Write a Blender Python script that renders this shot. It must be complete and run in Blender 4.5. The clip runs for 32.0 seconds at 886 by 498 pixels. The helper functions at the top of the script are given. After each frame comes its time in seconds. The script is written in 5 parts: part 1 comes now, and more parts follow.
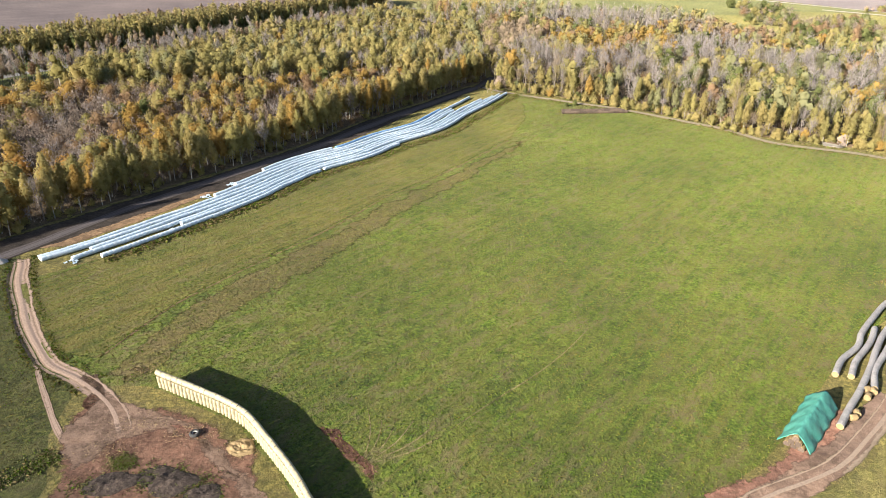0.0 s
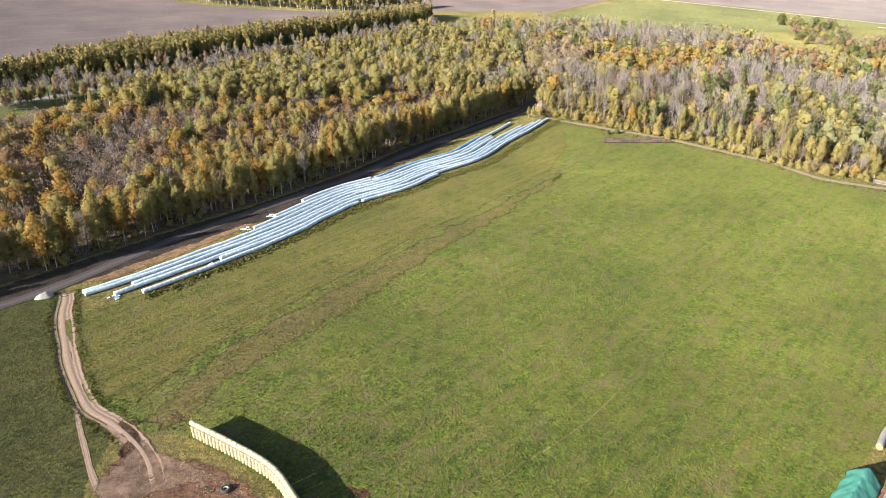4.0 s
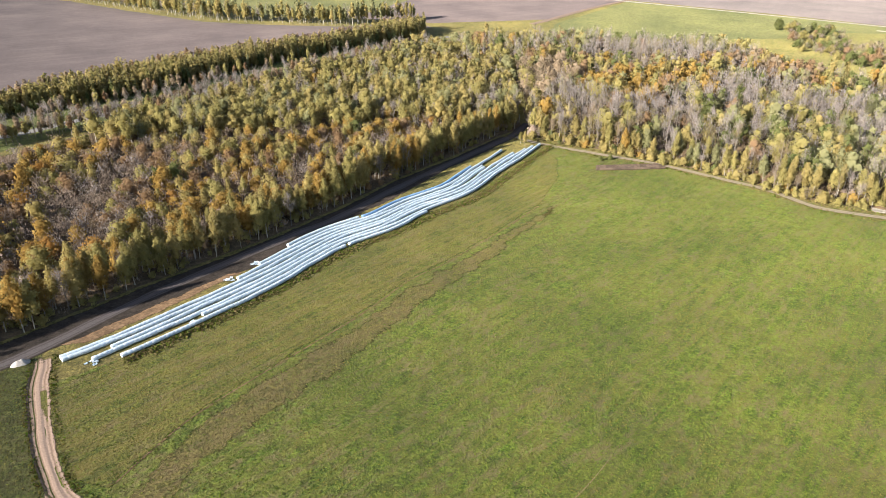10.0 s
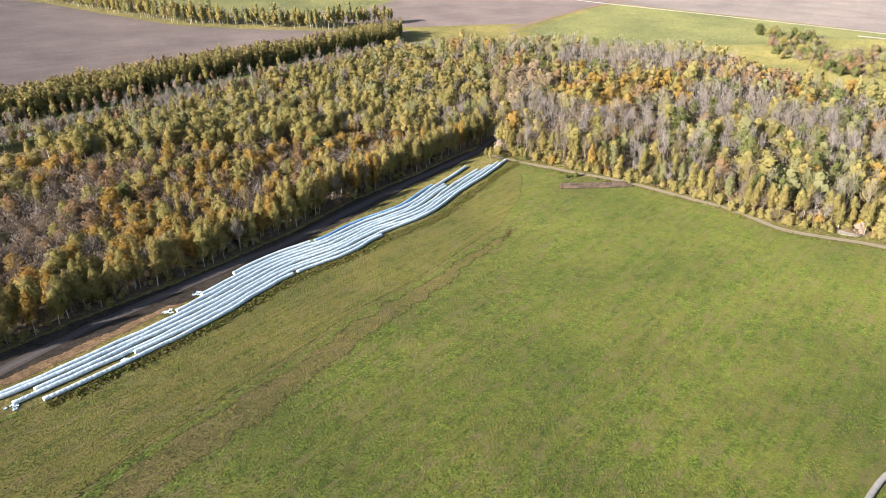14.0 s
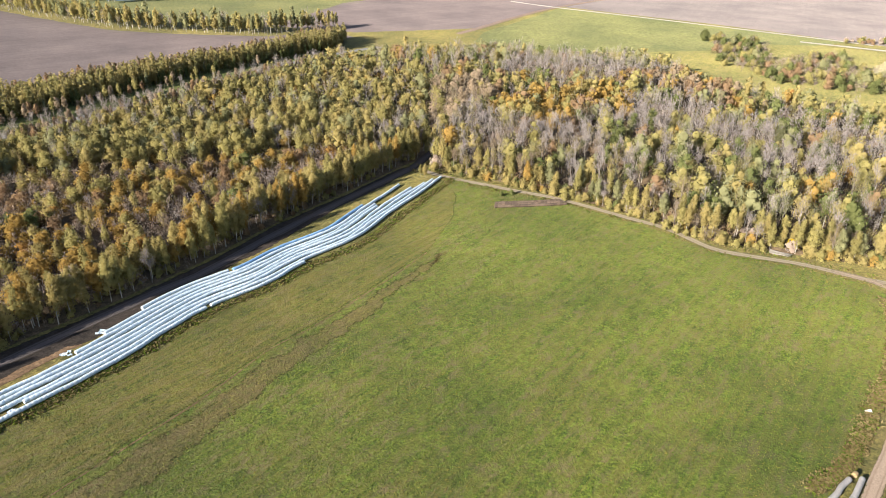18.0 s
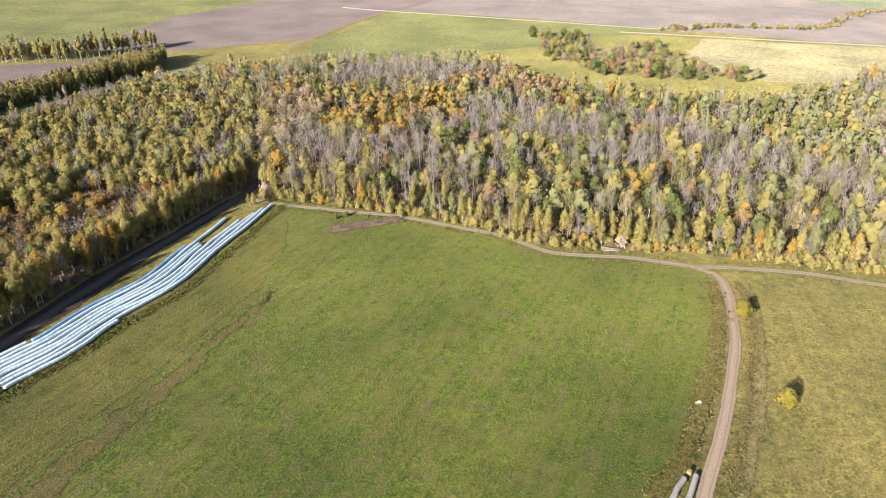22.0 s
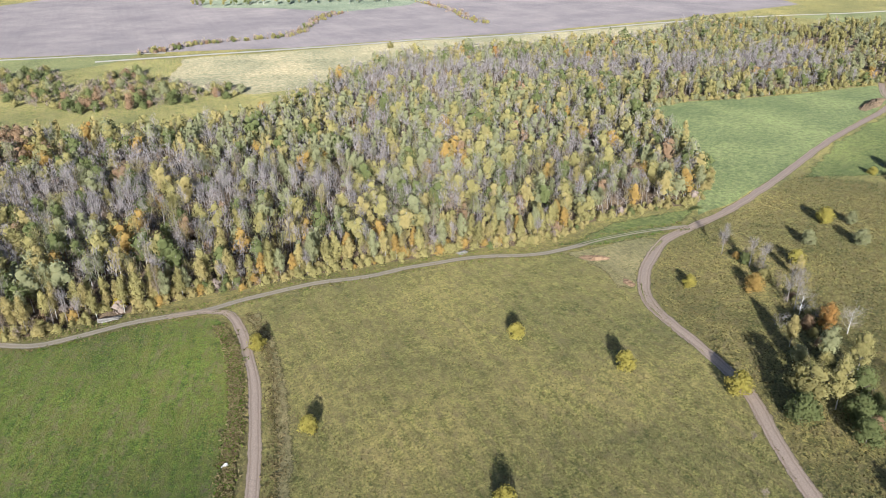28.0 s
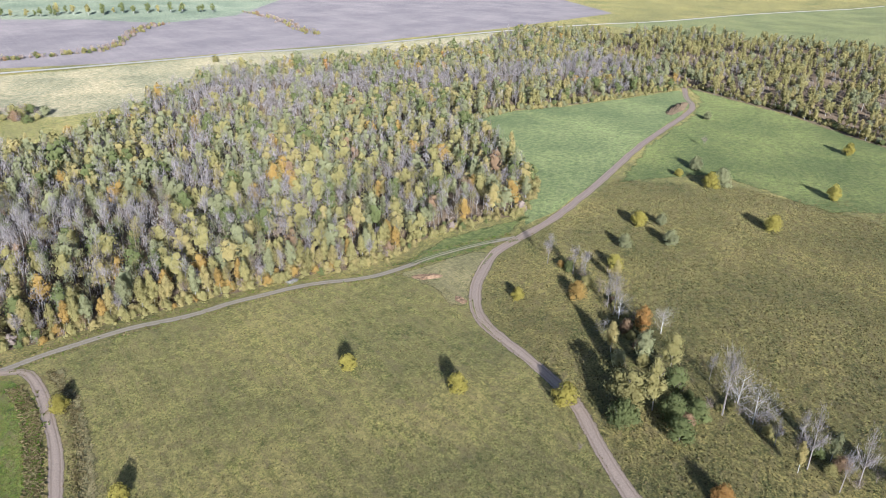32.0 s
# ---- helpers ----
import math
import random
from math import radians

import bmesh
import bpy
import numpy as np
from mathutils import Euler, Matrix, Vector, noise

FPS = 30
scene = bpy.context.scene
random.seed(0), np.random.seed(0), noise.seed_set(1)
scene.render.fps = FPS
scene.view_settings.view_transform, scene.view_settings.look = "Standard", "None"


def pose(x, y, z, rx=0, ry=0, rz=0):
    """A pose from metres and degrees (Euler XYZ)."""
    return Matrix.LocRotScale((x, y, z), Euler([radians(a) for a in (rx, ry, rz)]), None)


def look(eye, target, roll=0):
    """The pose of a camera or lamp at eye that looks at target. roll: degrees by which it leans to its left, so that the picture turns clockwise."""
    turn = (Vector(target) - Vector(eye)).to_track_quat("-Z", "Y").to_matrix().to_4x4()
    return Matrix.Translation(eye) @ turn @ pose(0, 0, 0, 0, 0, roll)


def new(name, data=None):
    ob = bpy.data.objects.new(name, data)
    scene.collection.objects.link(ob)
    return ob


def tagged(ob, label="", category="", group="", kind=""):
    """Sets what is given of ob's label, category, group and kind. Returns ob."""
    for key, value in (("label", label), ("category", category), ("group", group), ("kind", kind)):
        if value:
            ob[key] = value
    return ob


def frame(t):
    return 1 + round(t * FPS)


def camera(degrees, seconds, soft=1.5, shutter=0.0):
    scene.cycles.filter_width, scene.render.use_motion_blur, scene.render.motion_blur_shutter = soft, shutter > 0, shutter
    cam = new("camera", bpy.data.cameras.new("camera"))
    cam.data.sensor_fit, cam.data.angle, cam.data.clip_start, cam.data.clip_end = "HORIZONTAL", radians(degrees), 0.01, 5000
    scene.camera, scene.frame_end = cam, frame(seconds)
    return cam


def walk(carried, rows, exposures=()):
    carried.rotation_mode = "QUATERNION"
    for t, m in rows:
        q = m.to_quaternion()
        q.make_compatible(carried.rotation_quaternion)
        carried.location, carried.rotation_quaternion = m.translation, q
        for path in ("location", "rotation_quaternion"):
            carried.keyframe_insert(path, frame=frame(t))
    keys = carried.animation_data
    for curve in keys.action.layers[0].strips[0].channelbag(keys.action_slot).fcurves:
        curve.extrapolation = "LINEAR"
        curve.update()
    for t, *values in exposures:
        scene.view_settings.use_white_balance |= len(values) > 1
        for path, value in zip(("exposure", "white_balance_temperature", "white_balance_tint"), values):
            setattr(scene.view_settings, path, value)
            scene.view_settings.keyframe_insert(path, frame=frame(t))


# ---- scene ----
cam = camera(63.09, 32.0, soft=0.75)
PATH = [
    (0, (-0.00, 0.00, 78.40), (-0.00, 89.54, 33.87), 0.52),
    (1, (0.46, 1.22, 80.68), (-3.53, 90.68, 36.16), 0.45),
    (2, (0.65, 2.46, 82.97), (-4.89, 91.87, 38.53), 0.43),
    (3, (0.65, 3.56, 85.20), (-4.80, 93.02, 40.85), 0.51),
    (3.5, (0.61, 4.20, 86.20), (-4.75, 93.69, 41.90), 0.49),
    (5.5, (0.56, 6.71, 89.79), (-4.65, 96.19, 45.44), 0.59),
    (6, (0.62, 7.38, 90.71), (-4.48, 96.86, 46.34), 0.64),
    (7, (0.95, 8.92, 92.61), (-4.14, 98.34, 48.15), 0.71),
    (8, (1.60, 10.72, 94.42), (-3.48, 100.08, 49.83), 0.67),
    (9, (2.57, 12.76, 96.31), (-2.79, 102.06, 51.62), 0.11),
    (10, (4.19, 15.23, 98.11), (-1.49, 104.45, 53.30), -0.55),
    (11, (6.53, 17.87, 99.70), (0.79, 106.99, 54.72), -0.65),
    (12, (9.40, 20.62, 101.13), (3.60, 109.65, 55.97), -0.75),
    (13, (12.65, 23.32, 102.44), (7.06, 112.30, 57.15), -0.66),
    (14, (16.05, 26.14, 103.73), (11.35, 115.12, 58.32), -0.27),
    (14.5, (17.72, 27.62, 104.35), (13.53, 116.59, 58.88), -0.09),
    (16.5, (23.87, 33.35, 106.78), (21.73, 122.30, 61.14), 0.25),
    (17, (25.26, 34.75, 107.36), (23.80, 123.68, 61.65), 0.29),
    (18, (27.80, 37.66, 108.39), (28.07, 126.58, 62.64), 0.46),
    (19, (30.21, 40.43, 109.29), (33.81, 129.28, 63.54), 0.15),
    (20, (33.05, 43.28, 110.05), (40.39, 131.90, 64.31), -0.34),
    (21, (36.65, 45.94, 110.92), (48.62, 134.03, 65.13), -0.71),
    (22, (41.12, 48.50, 111.64), (58.94, 135.59, 65.85), -0.90),
    (23, (46.04, 50.58, 112.25), (70.98, 135.93, 66.51), -1.00),
    (24, (51.10, 52.06, 112.75), (83.86, 134.74, 67.02), -0.24),
    (24.5, (53.53, 52.45, 113.04), (90.88, 133.18, 67.34), 0.10),
    (26.5, (62.76, 52.80, 114.22), (116.98, 123.48, 68.79), -0.25),
    (27, (65.00, 52.58, 114.57), (123.31, 119.98, 69.21), -0.33),
    (28, (69.28, 51.58, 115.38), (136.16, 110.60, 70.17), -0.58),
    (29, (73.11, 50.59, 116.13), (147.04, 100.68, 71.13), -0.49),
    (30, (76.24, 49.76, 117.03), (152.74, 95.98, 72.19), 0.19),
    (31, (78.55, 49.19, 118.03), (156.22, 93.65, 73.41), 0.76),
    (32, (80.42, 48.75, 118.99), (159.09, 91.63, 74.58), 1.21),
]
LIGHT = [(0, 1.86, 6250, 10), (18.0, 1.86, 6250, 10), (23.0, 1.68, 6250, 10), (26.5, 1.44, 5600, 9), (32, 1.40, 5050, 11)]
walk(cam, [(t, look(eye, target, roll)) for t, eye, target, roll in PATH], LIGHT)

# ---- light ----
SUN_AZ, SUN_EL = 229.0, 21.0          # degrees clockwise from +y, degrees above the horizon
world = bpy.data.worlds.new("sky")
scene.world = world
world.use_nodes = True
sky = world.node_tree.nodes.new("ShaderNodeTexSky")
sky.sky_type = "NISHITA"
sky.sun_disc = False
sky.sun_elevation, sky.sun_rotation = radians(SUN_EL), radians(SUN_AZ)
sky.dust_density = 2.0
world.node_tree.links.new(sky.outputs[0], world.node_tree.nodes["Background"].inputs[0])
world.node_tree.nodes["Background"].inputs[1].default_value = 0.058
sun_data = bpy.data.lights.new("sun", "SUN")
sun_data.energy, sun_data.angle, sun_data.color = 5.0, radians(0.6), (1.0, 0.91, 0.77)
sun = new("sun", sun_data)
sd = Vector((math.sin(radians(SUN_AZ)) * math.cos(radians(SUN_EL)), math.cos(radians(SUN_AZ)) * math.cos(radians(SUN_EL)), math.sin(radians(SUN_EL))))
sun.matrix_world = look(sd * 300, (0, 0, 0))

# ---- the lie of the land ----
SX, SY = -0.0283, -0.0053


def gz(x, y):
    """Height of the sloping ground."""
    return SX * max(-1500, min(1500, x)) + SY * max(-1500, min(1500, y))


def gza(x, y):
    return SX * np.clip(x, -1500, 1500) + SY * np.clip(y, -1500, 1500)


def smooth(points, step=4.0):
    """A curve through the points, with a vertex about every step metres."""
    p = [Vector(q) for q in points]
    p = [p[0] * 2 - p[1]] + p + [p[-1] * 2 - p[-2]]
    out = []
    for a, b, c, d in zip(p, p[1:], p[2:], p[3:]):
        n = max(1, int((c - b).length / step))
        for i in range(n):
            t = i / n
            out.append(0.5 * ((2 * b) + (c - a) * t + (2 * a - 5 * b + 4 * c - d) * t * t + (3 * b - a - 3 * c + d) * t ** 3))
    out.append(p[-2])
    return out


def ragged(points, step=3.0, amp=0.8, seed=0.0):
    """A closed outline with uneven edges."""
    out, n = [], len(points)
    for i in range(n):
        a, b = Vector(points[i]), Vector(points[(i + 1) % n])
        k = max(1, int((b - a).length / step))
        for j in range(k):
            q = a.lerp(b, j / k)
            v = noise.noise_vector(Vector((q.x * 0.21 + seed, q.y * 0.21, seed)))
            w = noise.noise_vector(Vector((q.x * 0.9, q.y * 0.9 + seed, 5.0)))
            out.append(q + Vector((v.x, v.y)) * amp + Vector((w.x, w.y)) * amp * 0.5)
    return out


def inside(px, py, poly):
    px, py = np.asarray(px, float), np.asarray(py, float)
    res = np.zeros(px.shape, bool)
    n = len(poly)
    for i in range(n):
        x0, y0 = poly[i][0], poly[i][1]
        x1, y1 = poly[(i + 1) % n][0], poly[(i + 1) % n][1]
        if y0 == y1:
            continue
        c = ((y0 > py) != (y1 > py)) & (px < (x1 - x0) * (py - y0) / (y1 - y0) + x0)
        res ^= c
    return res


# ---- materials ----
def ramp(nt, fac, stops):
    r = nt.nodes.new("ShaderNodeValToRGB")
    el = r.color_ramp.elements
    while len(el) < len(stops):
        el.new(0.5)
    for e, (pos, col) in zip(el, stops):
        e.position, e.color = pos, (*col, 1)
    nt.links.new(fac, r.inputs[0])
    return r.outputs[0]


def blend(nt, a, b, fac, mode="MIX"):
    m = nt.nodes.new("ShaderNodeMix")
    m.data_type, m.blend_type = "RGBA", mode
    for sock, v in ((m.inputs[0], fac), (m.inputs[6], a), (m.inputs[7], b)):
        if isinstance(v, (int, float)):
            sock.default_value = v
        elif isinstance(v, tuple):
            sock.default_value = (*v, 1)
        else:
            nt.links.new(v, sock)
    return m.outputs[2]


def start(name, rough=0.9):
    m = bpy.data.materials.new(name)
    m.use_nodes = True
    nt = m.node_tree
    b = nt.nodes["Principled BSDF"]
    b.inputs["Roughness"].default_value = rough
    b.inputs["Specular IOR Level"].default_value = 0.2
    return m, nt, b


def coords(nt, scale=(1, 1, 1), turn=0.0):
    t = nt.nodes.new("ShaderNodeTexCoord")
    rot = nt.nodes.new("ShaderNodeMapping")
    rot.inputs["Rotation"].default_value = (0, 0, radians(-turn))
    mp = nt.nodes.new("ShaderNodeMapping")
    mp.inputs["Scale"].default_value = scale
    nt.links.new(t.outputs["Object"], rot.inputs[0])
    nt.links.new(rot.outputs[0], mp.inputs[0])
    return mp.outputs[0]


def noisy(nt, vec, scale, detail=4.0, rough=0.6):
    n = nt.nodes.new("ShaderNodeTexNoise")
    n.inputs["Scale"].default_value = scale
    n.inputs["Detail"].default_value = detail
    n.inputs["Roughness"].default_value = rough
    nt.links.new(vec, n.inputs["Vector"])
    return n.outputs["Fac"]


def relief(nt, b, fac, strength, dist):
    bp = nt.nodes.new("ShaderNodeBump")
    bp.inputs["Strength"].default_value, bp.inputs["Distance"].default_value = strength, dist
    nt.links.new(fac, bp.inputs["Height"])
    nt.links.new(bp.outputs[0], b.inputs["Normal"])


def turf(name, dark, mid, light, dry, turn=0.0, streak=0.5, dryness=0.5, bump=0.5, sheen=0.04, earth=0.0):
    """Grassland: tufts, mottling, streaks of mowing along one direction, dry patches."""
    m, nt, b = start(name, 0.95)
    v = coords(nt)
    fine = noisy(nt, v, 1.5, 6, 0.75)
    lump = noisy(nt, v, 0.42, 4, 0.7)
    midn = noisy(nt, v, 0.14, 5, 0.7)
    wide = noisy(nt, v, 0.022, 3, 0.55)
    sv = coords(nt, (0.03, 0.75, 0.5), turn)
    lines = noisy(nt, sv, 1.0, 5, 0.7)
    c = ramp(nt, fine, [(0.42, dark), (0.5, mid), (0.58, light)])
    c = blend(nt, c, ramp(nt, lump, [(0.38, (0.55, 0.60, 0.55)), (0.62, (1.45, 1.40, 1.34))]), 1.0, "MULTIPLY")
    patch = ramp(nt, midn, [(0.38, (0, 0, 0)), (0.66, (1, 1, 1))])
    c2 = blend(nt, c, dry, blend(nt, (0, 0, 0), patch, dryness))
    ln = ramp(nt, lines, [(0.44, (0, 0, 0)), (0.60, (1, 1, 1))])
    c3 = blend(nt, c2, dry, blend(nt, (0, 0, 0), ln, streak))
    if earth:
        worn = noisy(nt, coords(nt, (0.45, 1.0, 1.0), turn), 0.34, 6, 0.72)
        c3 = blend(nt, c3, (0.125, 0.092, 0.055), blend(nt, (0, 0, 0), ramp(nt, worn, [(0.50, (0, 0, 0)), (0.66, (1, 1, 1))]), earth))
        lush = noisy(nt, v, 0.75, 5, 0.7)
        c3 = blend(nt, c3, (0.055, 0.125, 0.014), blend(nt, (0, 0, 0), ramp(nt, lush, [(0.54, (0, 0, 0)), (0.66, (1, 1, 1))]), earth * 0.5 if earth > 0.5 else 0.0))
    wd = ramp(nt, wide, [(0.32, (0.68, 0.72, 0.70)), (0.68, (1.28, 1.22, 1.15))])
    c4 = blend(nt, c3, wd, 1.0, "MULTIPLY")
    nt.links.new(c4, b.inputs["Base Color"])
    relief(nt, b, fine, bump, 0.55)
    b.inputs["Diffuse Roughness"].default_value = 1.0
    b.inputs["Sheen Weight"].default_value = sheen
    b.inputs["Sheen Roughness"].default_value = 0.5
    b.inputs["Sheen Tint"].default_value = (0.75, 0.8, 0.35, 1)
    return m


def soil(name, c0, c1, c2, turn=0.0, streak=0.0, scale=0.4, bump=0.5, mottle=1.0):
    m, nt, b = start(name, 0.95)
    v = coords(nt)
    fine = noisy(nt, v, scale * 4, 6, 0.75)
    wide = noisy(nt, v, scale * 0.12, 4, 0.6)
    c = ramp(nt, fine, [(0.3, c0), (0.52, c1), (0.75, c2)])
    wd = ramp(nt, wide, [(0.3, (0.75, 0.75, 0.77)), (0.7, (1.2, 1.18, 1.15))])
    c = blend(nt, c, wd, 1.0, "MULTIPLY")
    spots = noisy(nt, v, scale * 1.1, 5, 0.75)
    c = blend(nt, c, ramp(nt, spots, [(0.36, (0.58, 0.56, 0.54)), (0.5, (1.0, 1.0, 1.0)), (0.64, (1.35, 1.33, 1.30))]), mottle, "MULTIPLY")
    if streak:
        ln = noisy(nt, coords(nt, (0.008, 0.25, 0.3), turn), 1.0, 4, 0.6)
        c = blend(nt, c, ramp(nt, ln, [(0.35, (0.7, 0.7, 0.7)), (0.65, (1.2, 1.2, 1.2))]), streak, "MULTIPLY")
    nt.links.new(c, b.inputs["Base Color"])
    relief(nt, b, fine, bump, 0.25)
    b.inputs["Diffuse Roughness"].default_value = 1.0
    return m


def track_mat(name, rut, edge, mid, ruts=True):
    """Earth track: pale wheel ruts, a darker or grassy crown and ragged verges."""
    m, nt, b = start(name, 0.95)
    uv = nt.nodes.new("ShaderNodeTexCoord")
    sep = nt.nodes.new("ShaderNodeSeparateXYZ")
    nt.links.new(uv.outputs["UV"], sep.inputs[0])
    v = coords(nt)
    n1, n2 = noisy(nt, v, 0.9, 6, 0.7), noisy(nt, v, 3.0, 4, 0.7)
    ad = nt.nodes.new("ShaderNodeMath")
    ad.operation = "MULTIPLY_ADD"
    nt.links.new(n1, ad.inputs[0])
    ad.inputs[1].default_value = 0.16
    nt.links.new(sep.outputs["X"], ad.inputs[2])
    u = ad.outputs[0]
    if ruts:
        c = ramp(nt, u, [(0.10, edge), (0.24, rut), (0.33, mid), (0.40, rut), (0.72, rut), (0.79, mid), (0.86, rut), (1.0, edge)])
    else:
        c = ramp(nt, u, [(0.06, edge), (0.2, rut), (0.86, rut), (1.0, edge)])
    c = blend(nt, c, ramp(nt, n2, [(0.3, (0.72, 0.72, 0.72)), (0.7, (1.22, 1.2, 1.18))]), 1.0, "MULTIPLY")
    nt.links.new(c, b.inputs["Base Color"])
    relief(nt, b, n2, 0.5, 0.1)
    return m


def leaf_mat(name, c0, c1, c2, through_amount=0.3, grain=None):
    """Foliage with its tint varied from leaf cluster to leaf cluster and from tree to tree."""
    m = bpy.data.materials.new(name)
    m.use_nodes = True
    nt = m.node_tree
    nt.nodes.remove(nt.nodes["Principled BSDF"])
    out = nt.nodes["Material Output"]
    geo = nt.nodes.new("ShaderNodeNewGeometry")
    info = nt.nodes.new("ShaderNodeObjectInfo")
    if grain is None:
        n = noisy(nt, geo.outputs["Position"], 0.17, 2, 0.5)
    else:
        n1 = noisy(nt, coords(nt, (0.022, 0.42, 0.3), grain), 1.0, 5, 0.7)
        n2 = noisy(nt, coords(nt), 0.11, 6, 0.78)
        av = nt.nodes.new("ShaderNodeMath")
        av.operation = "MULTIPLY_ADD"
        nt.links.new(n1, av.inputs[0])
        av.inputs[1].default_value = 1.1
        sub = nt.nodes.new("ShaderNodeMath")
        sub.operation = "MULTIPLY_ADD"
        nt.links.new(n2, sub.inputs[0])
        sub.inputs[1].default_value, sub.inputs[2].default_value = 1.3, -0.7
        nt.links.new(sub.outputs[0], av.inputs[2])
        n = av.outputs[0]
    s1 = nt.nodes.new("ShaderNodeMath")
    s1.operation = "MULTIPLY_ADD"
    nt.links.new(geo.outputs["Random Per Island"], s1.inputs[0])
    s1.inputs[1].default_value = 0.22 if grain is None else 0.34
    s2 = nt.nodes.new("ShaderNodeMath")
    s2.operation = "MULTIPLY_ADD"
    nt.links.new(n, s2.inputs[0])
    s2.inputs[1].default_value = 0.8 if grain is None else 1.15
    s3 = nt.nodes.new("ShaderNodeMath")
    s3.operation = "MULTIPLY_ADD"
    nt.links.new(info.outputs["Random"], s3.inputs[0])
    s3.inputs[1].default_value = 0.35
    s3.inputs[2].default_value = -0.20 if grain is None else -0.43
    nt.links.new(s3.outputs[0], s2.inputs[2])
    nt.links.new(s2.outputs[0], s1.inputs[2])
    c = ramp(nt, s1.outputs[0], [(0.1, c0), (0.5, c1), (0.95, c2)])
    d = nt.nodes.new("ShaderNodeBsdfDiffuse")
    t = nt.nodes.new("ShaderNodeBsdfTranslucent")
    mx = nt.nodes.new("ShaderNodeMixShader")
    mx.inputs[0].default_value = through_amount * 0.7
    nt.links.new(c, d.inputs[0])
    d.inputs["Roughness"].default_value = 1.0
    nt.links.new(c, t.inputs[0])
    nt.links.new(d.outputs[0], mx.inputs[1])
    nt.links.new(t.outputs[0], mx.inputs[2])
    nt.links.new(mx.outputs[0], out.inputs[0])
    return m


def plain(name, c0, c1, scale=3.0, rough=0.8, bump=0.3, dist=0.05, vary=0.0):
    m, nt, b = start(name, rough)
    n = noisy(nt, coords(nt), scale, 5, 0.65)
    c = ramp(nt, n, [(0.3, c0), (0.7, c1)])
    if vary:
        info = nt.nodes.new("ShaderNodeObjectInfo")
        k = ramp(nt, info.outputs["Random"], [(0.0, (1 - vary,) * 3), (1.0, (1 + vary * 0.5,) * 3)])
        c = blend(nt, c, k, 1.0, "MULTIPLY")
    nt.links.new(c, b.inputs["Base Color"])
    relief(nt, b, n, bump, dist)
    return m


M = {}
M["field"] = turf("green_field_turf", (0.018, 0.038, 0.004), (0.048, 0.078, 0.007), (0.098, 0.128, 0.018), (0.115, 0.106, 0.027), 53, 0.50, 0.45, 1.0, 0.1, 0.75)
M["brownturf"] = turf("brownish_thin_turf", (0.030, 0.031, 0.006), (0.067, 0.065, 0.015), (0.113, 0.099, 0.031), (0.122, 0.089, 0.042), 53, 0.55, 0.45, 1.0, 0.08, 0.6)
M["drystrip"] = turf("dry_verge_turf", (0.061, 0.058, 0.022), (0.119, 0.104, 0.046), (0.180, 0.155, 0.078), (0.187, 0.152, 0.081), 55, 0.5, 0.5, 0.9)
M["sand"] = soil("pale_trodden_earth", (0.089, 0.056, 0.039), (0.159, 0.108, 0.080), (0.211, 0.147, 0.112), 0, 0, 0.3, 0.8)
M["band"] = turf("mown_band_turf", (0.020, 0.031, 0.004), (0.049, 0.061, 0.009), (0.098, 0.100, 0.018), (0.120, 0.094, 0.028), 54, 0.80, 0.45, 1.0, 0.1, 0.6)
M["westturf"] = turf("dark_green_rough_turf", (0.012, 0.020, 0.004), (0.033, 0.045, 0.009), (0.072, 0.078, 0.019), (0.083, 0.071, 0.024), 53, 0.2, 0.45, 1.0, 0.05, 0.3)
M["meadow"] = turf("dull_meadow_turf", (0.059, 0.062, 0.016), (0.113, 0.109, 0.032), (0.178, 0.160, 0.056), (0.200, 0.160, 0.065), 62, 0.35, 0.45, 0.9, 0.04, 0.45)
M["pasture"] = turf("hummocky_pasture_turf", (0.043, 0.046, 0.013), (0.095, 0.088, 0.028), (0.177, 0.151, 0.051), (0.204, 0.154, 0.059), 10, 0.15, 0.40, 1.0, 0.04, 0.45)
M["clearing"] = turf("bright_clearing_turf", (0.044, 0.058, 0.021), (0.066, 0.081, 0.032), (0.090, 0.102, 0.044), (0.096, 0.096, 0.047), 15, 0.2, 0.25, 0.5)
M["slope"] = turf("green_slope_turf", (0.035, 0.049, 0.012), (0.069, 0.084, 0.024), (0.110, 0.121, 0.040), (0.106, 0.099, 0.040), 15, 0.2, 0.30, 0.8)
M["farfield"] = turf("far_green_field_turf", (0.058, 0.066, 0.022), (0.077, 0.082, 0.031), (0.094, 0.096, 0.042), (0.104, 0.090, 0.049), 30, 0.3, 0.25)
M["teal"] = turf("grey_green_field_turf", (0.076, 0.090, 0.068), (0.092, 0.106, 0.081), (0.108, 0.120, 0.093), (0.112, 0.112, 0.085), 60, 0.2, 0.2)
M["water"] = plain("pond_water", (0.02, 0.03, 0.035), (0.03, 0.045, 0.05), 0.3, 0.08, 0.1, 0.02)
M["dry"] = turf("dry_grass", (0.128, 0.105, 0.066), (0.178, 0.151, 0.103), (0.221, 0.193, 0.140), (0.111, 0.097, 0.051), 10, 0.3, 0.35)
M["plough"] = soil("ploughed_soil", (0.082, 0.065, 0.063), (0.107, 0.086, 0.085), (0.132, 0.107, 0.106), 40, 0.3, 0.2, 0.3, 0.12)
M["plough2"] = soil("dry_ploughed_soil", (0.100, 0.086, 0.084), (0.122, 0.104, 0.102), (0.144, 0.127, 0.123), 65, 0.15, 0.2, 0.3, 0.12)
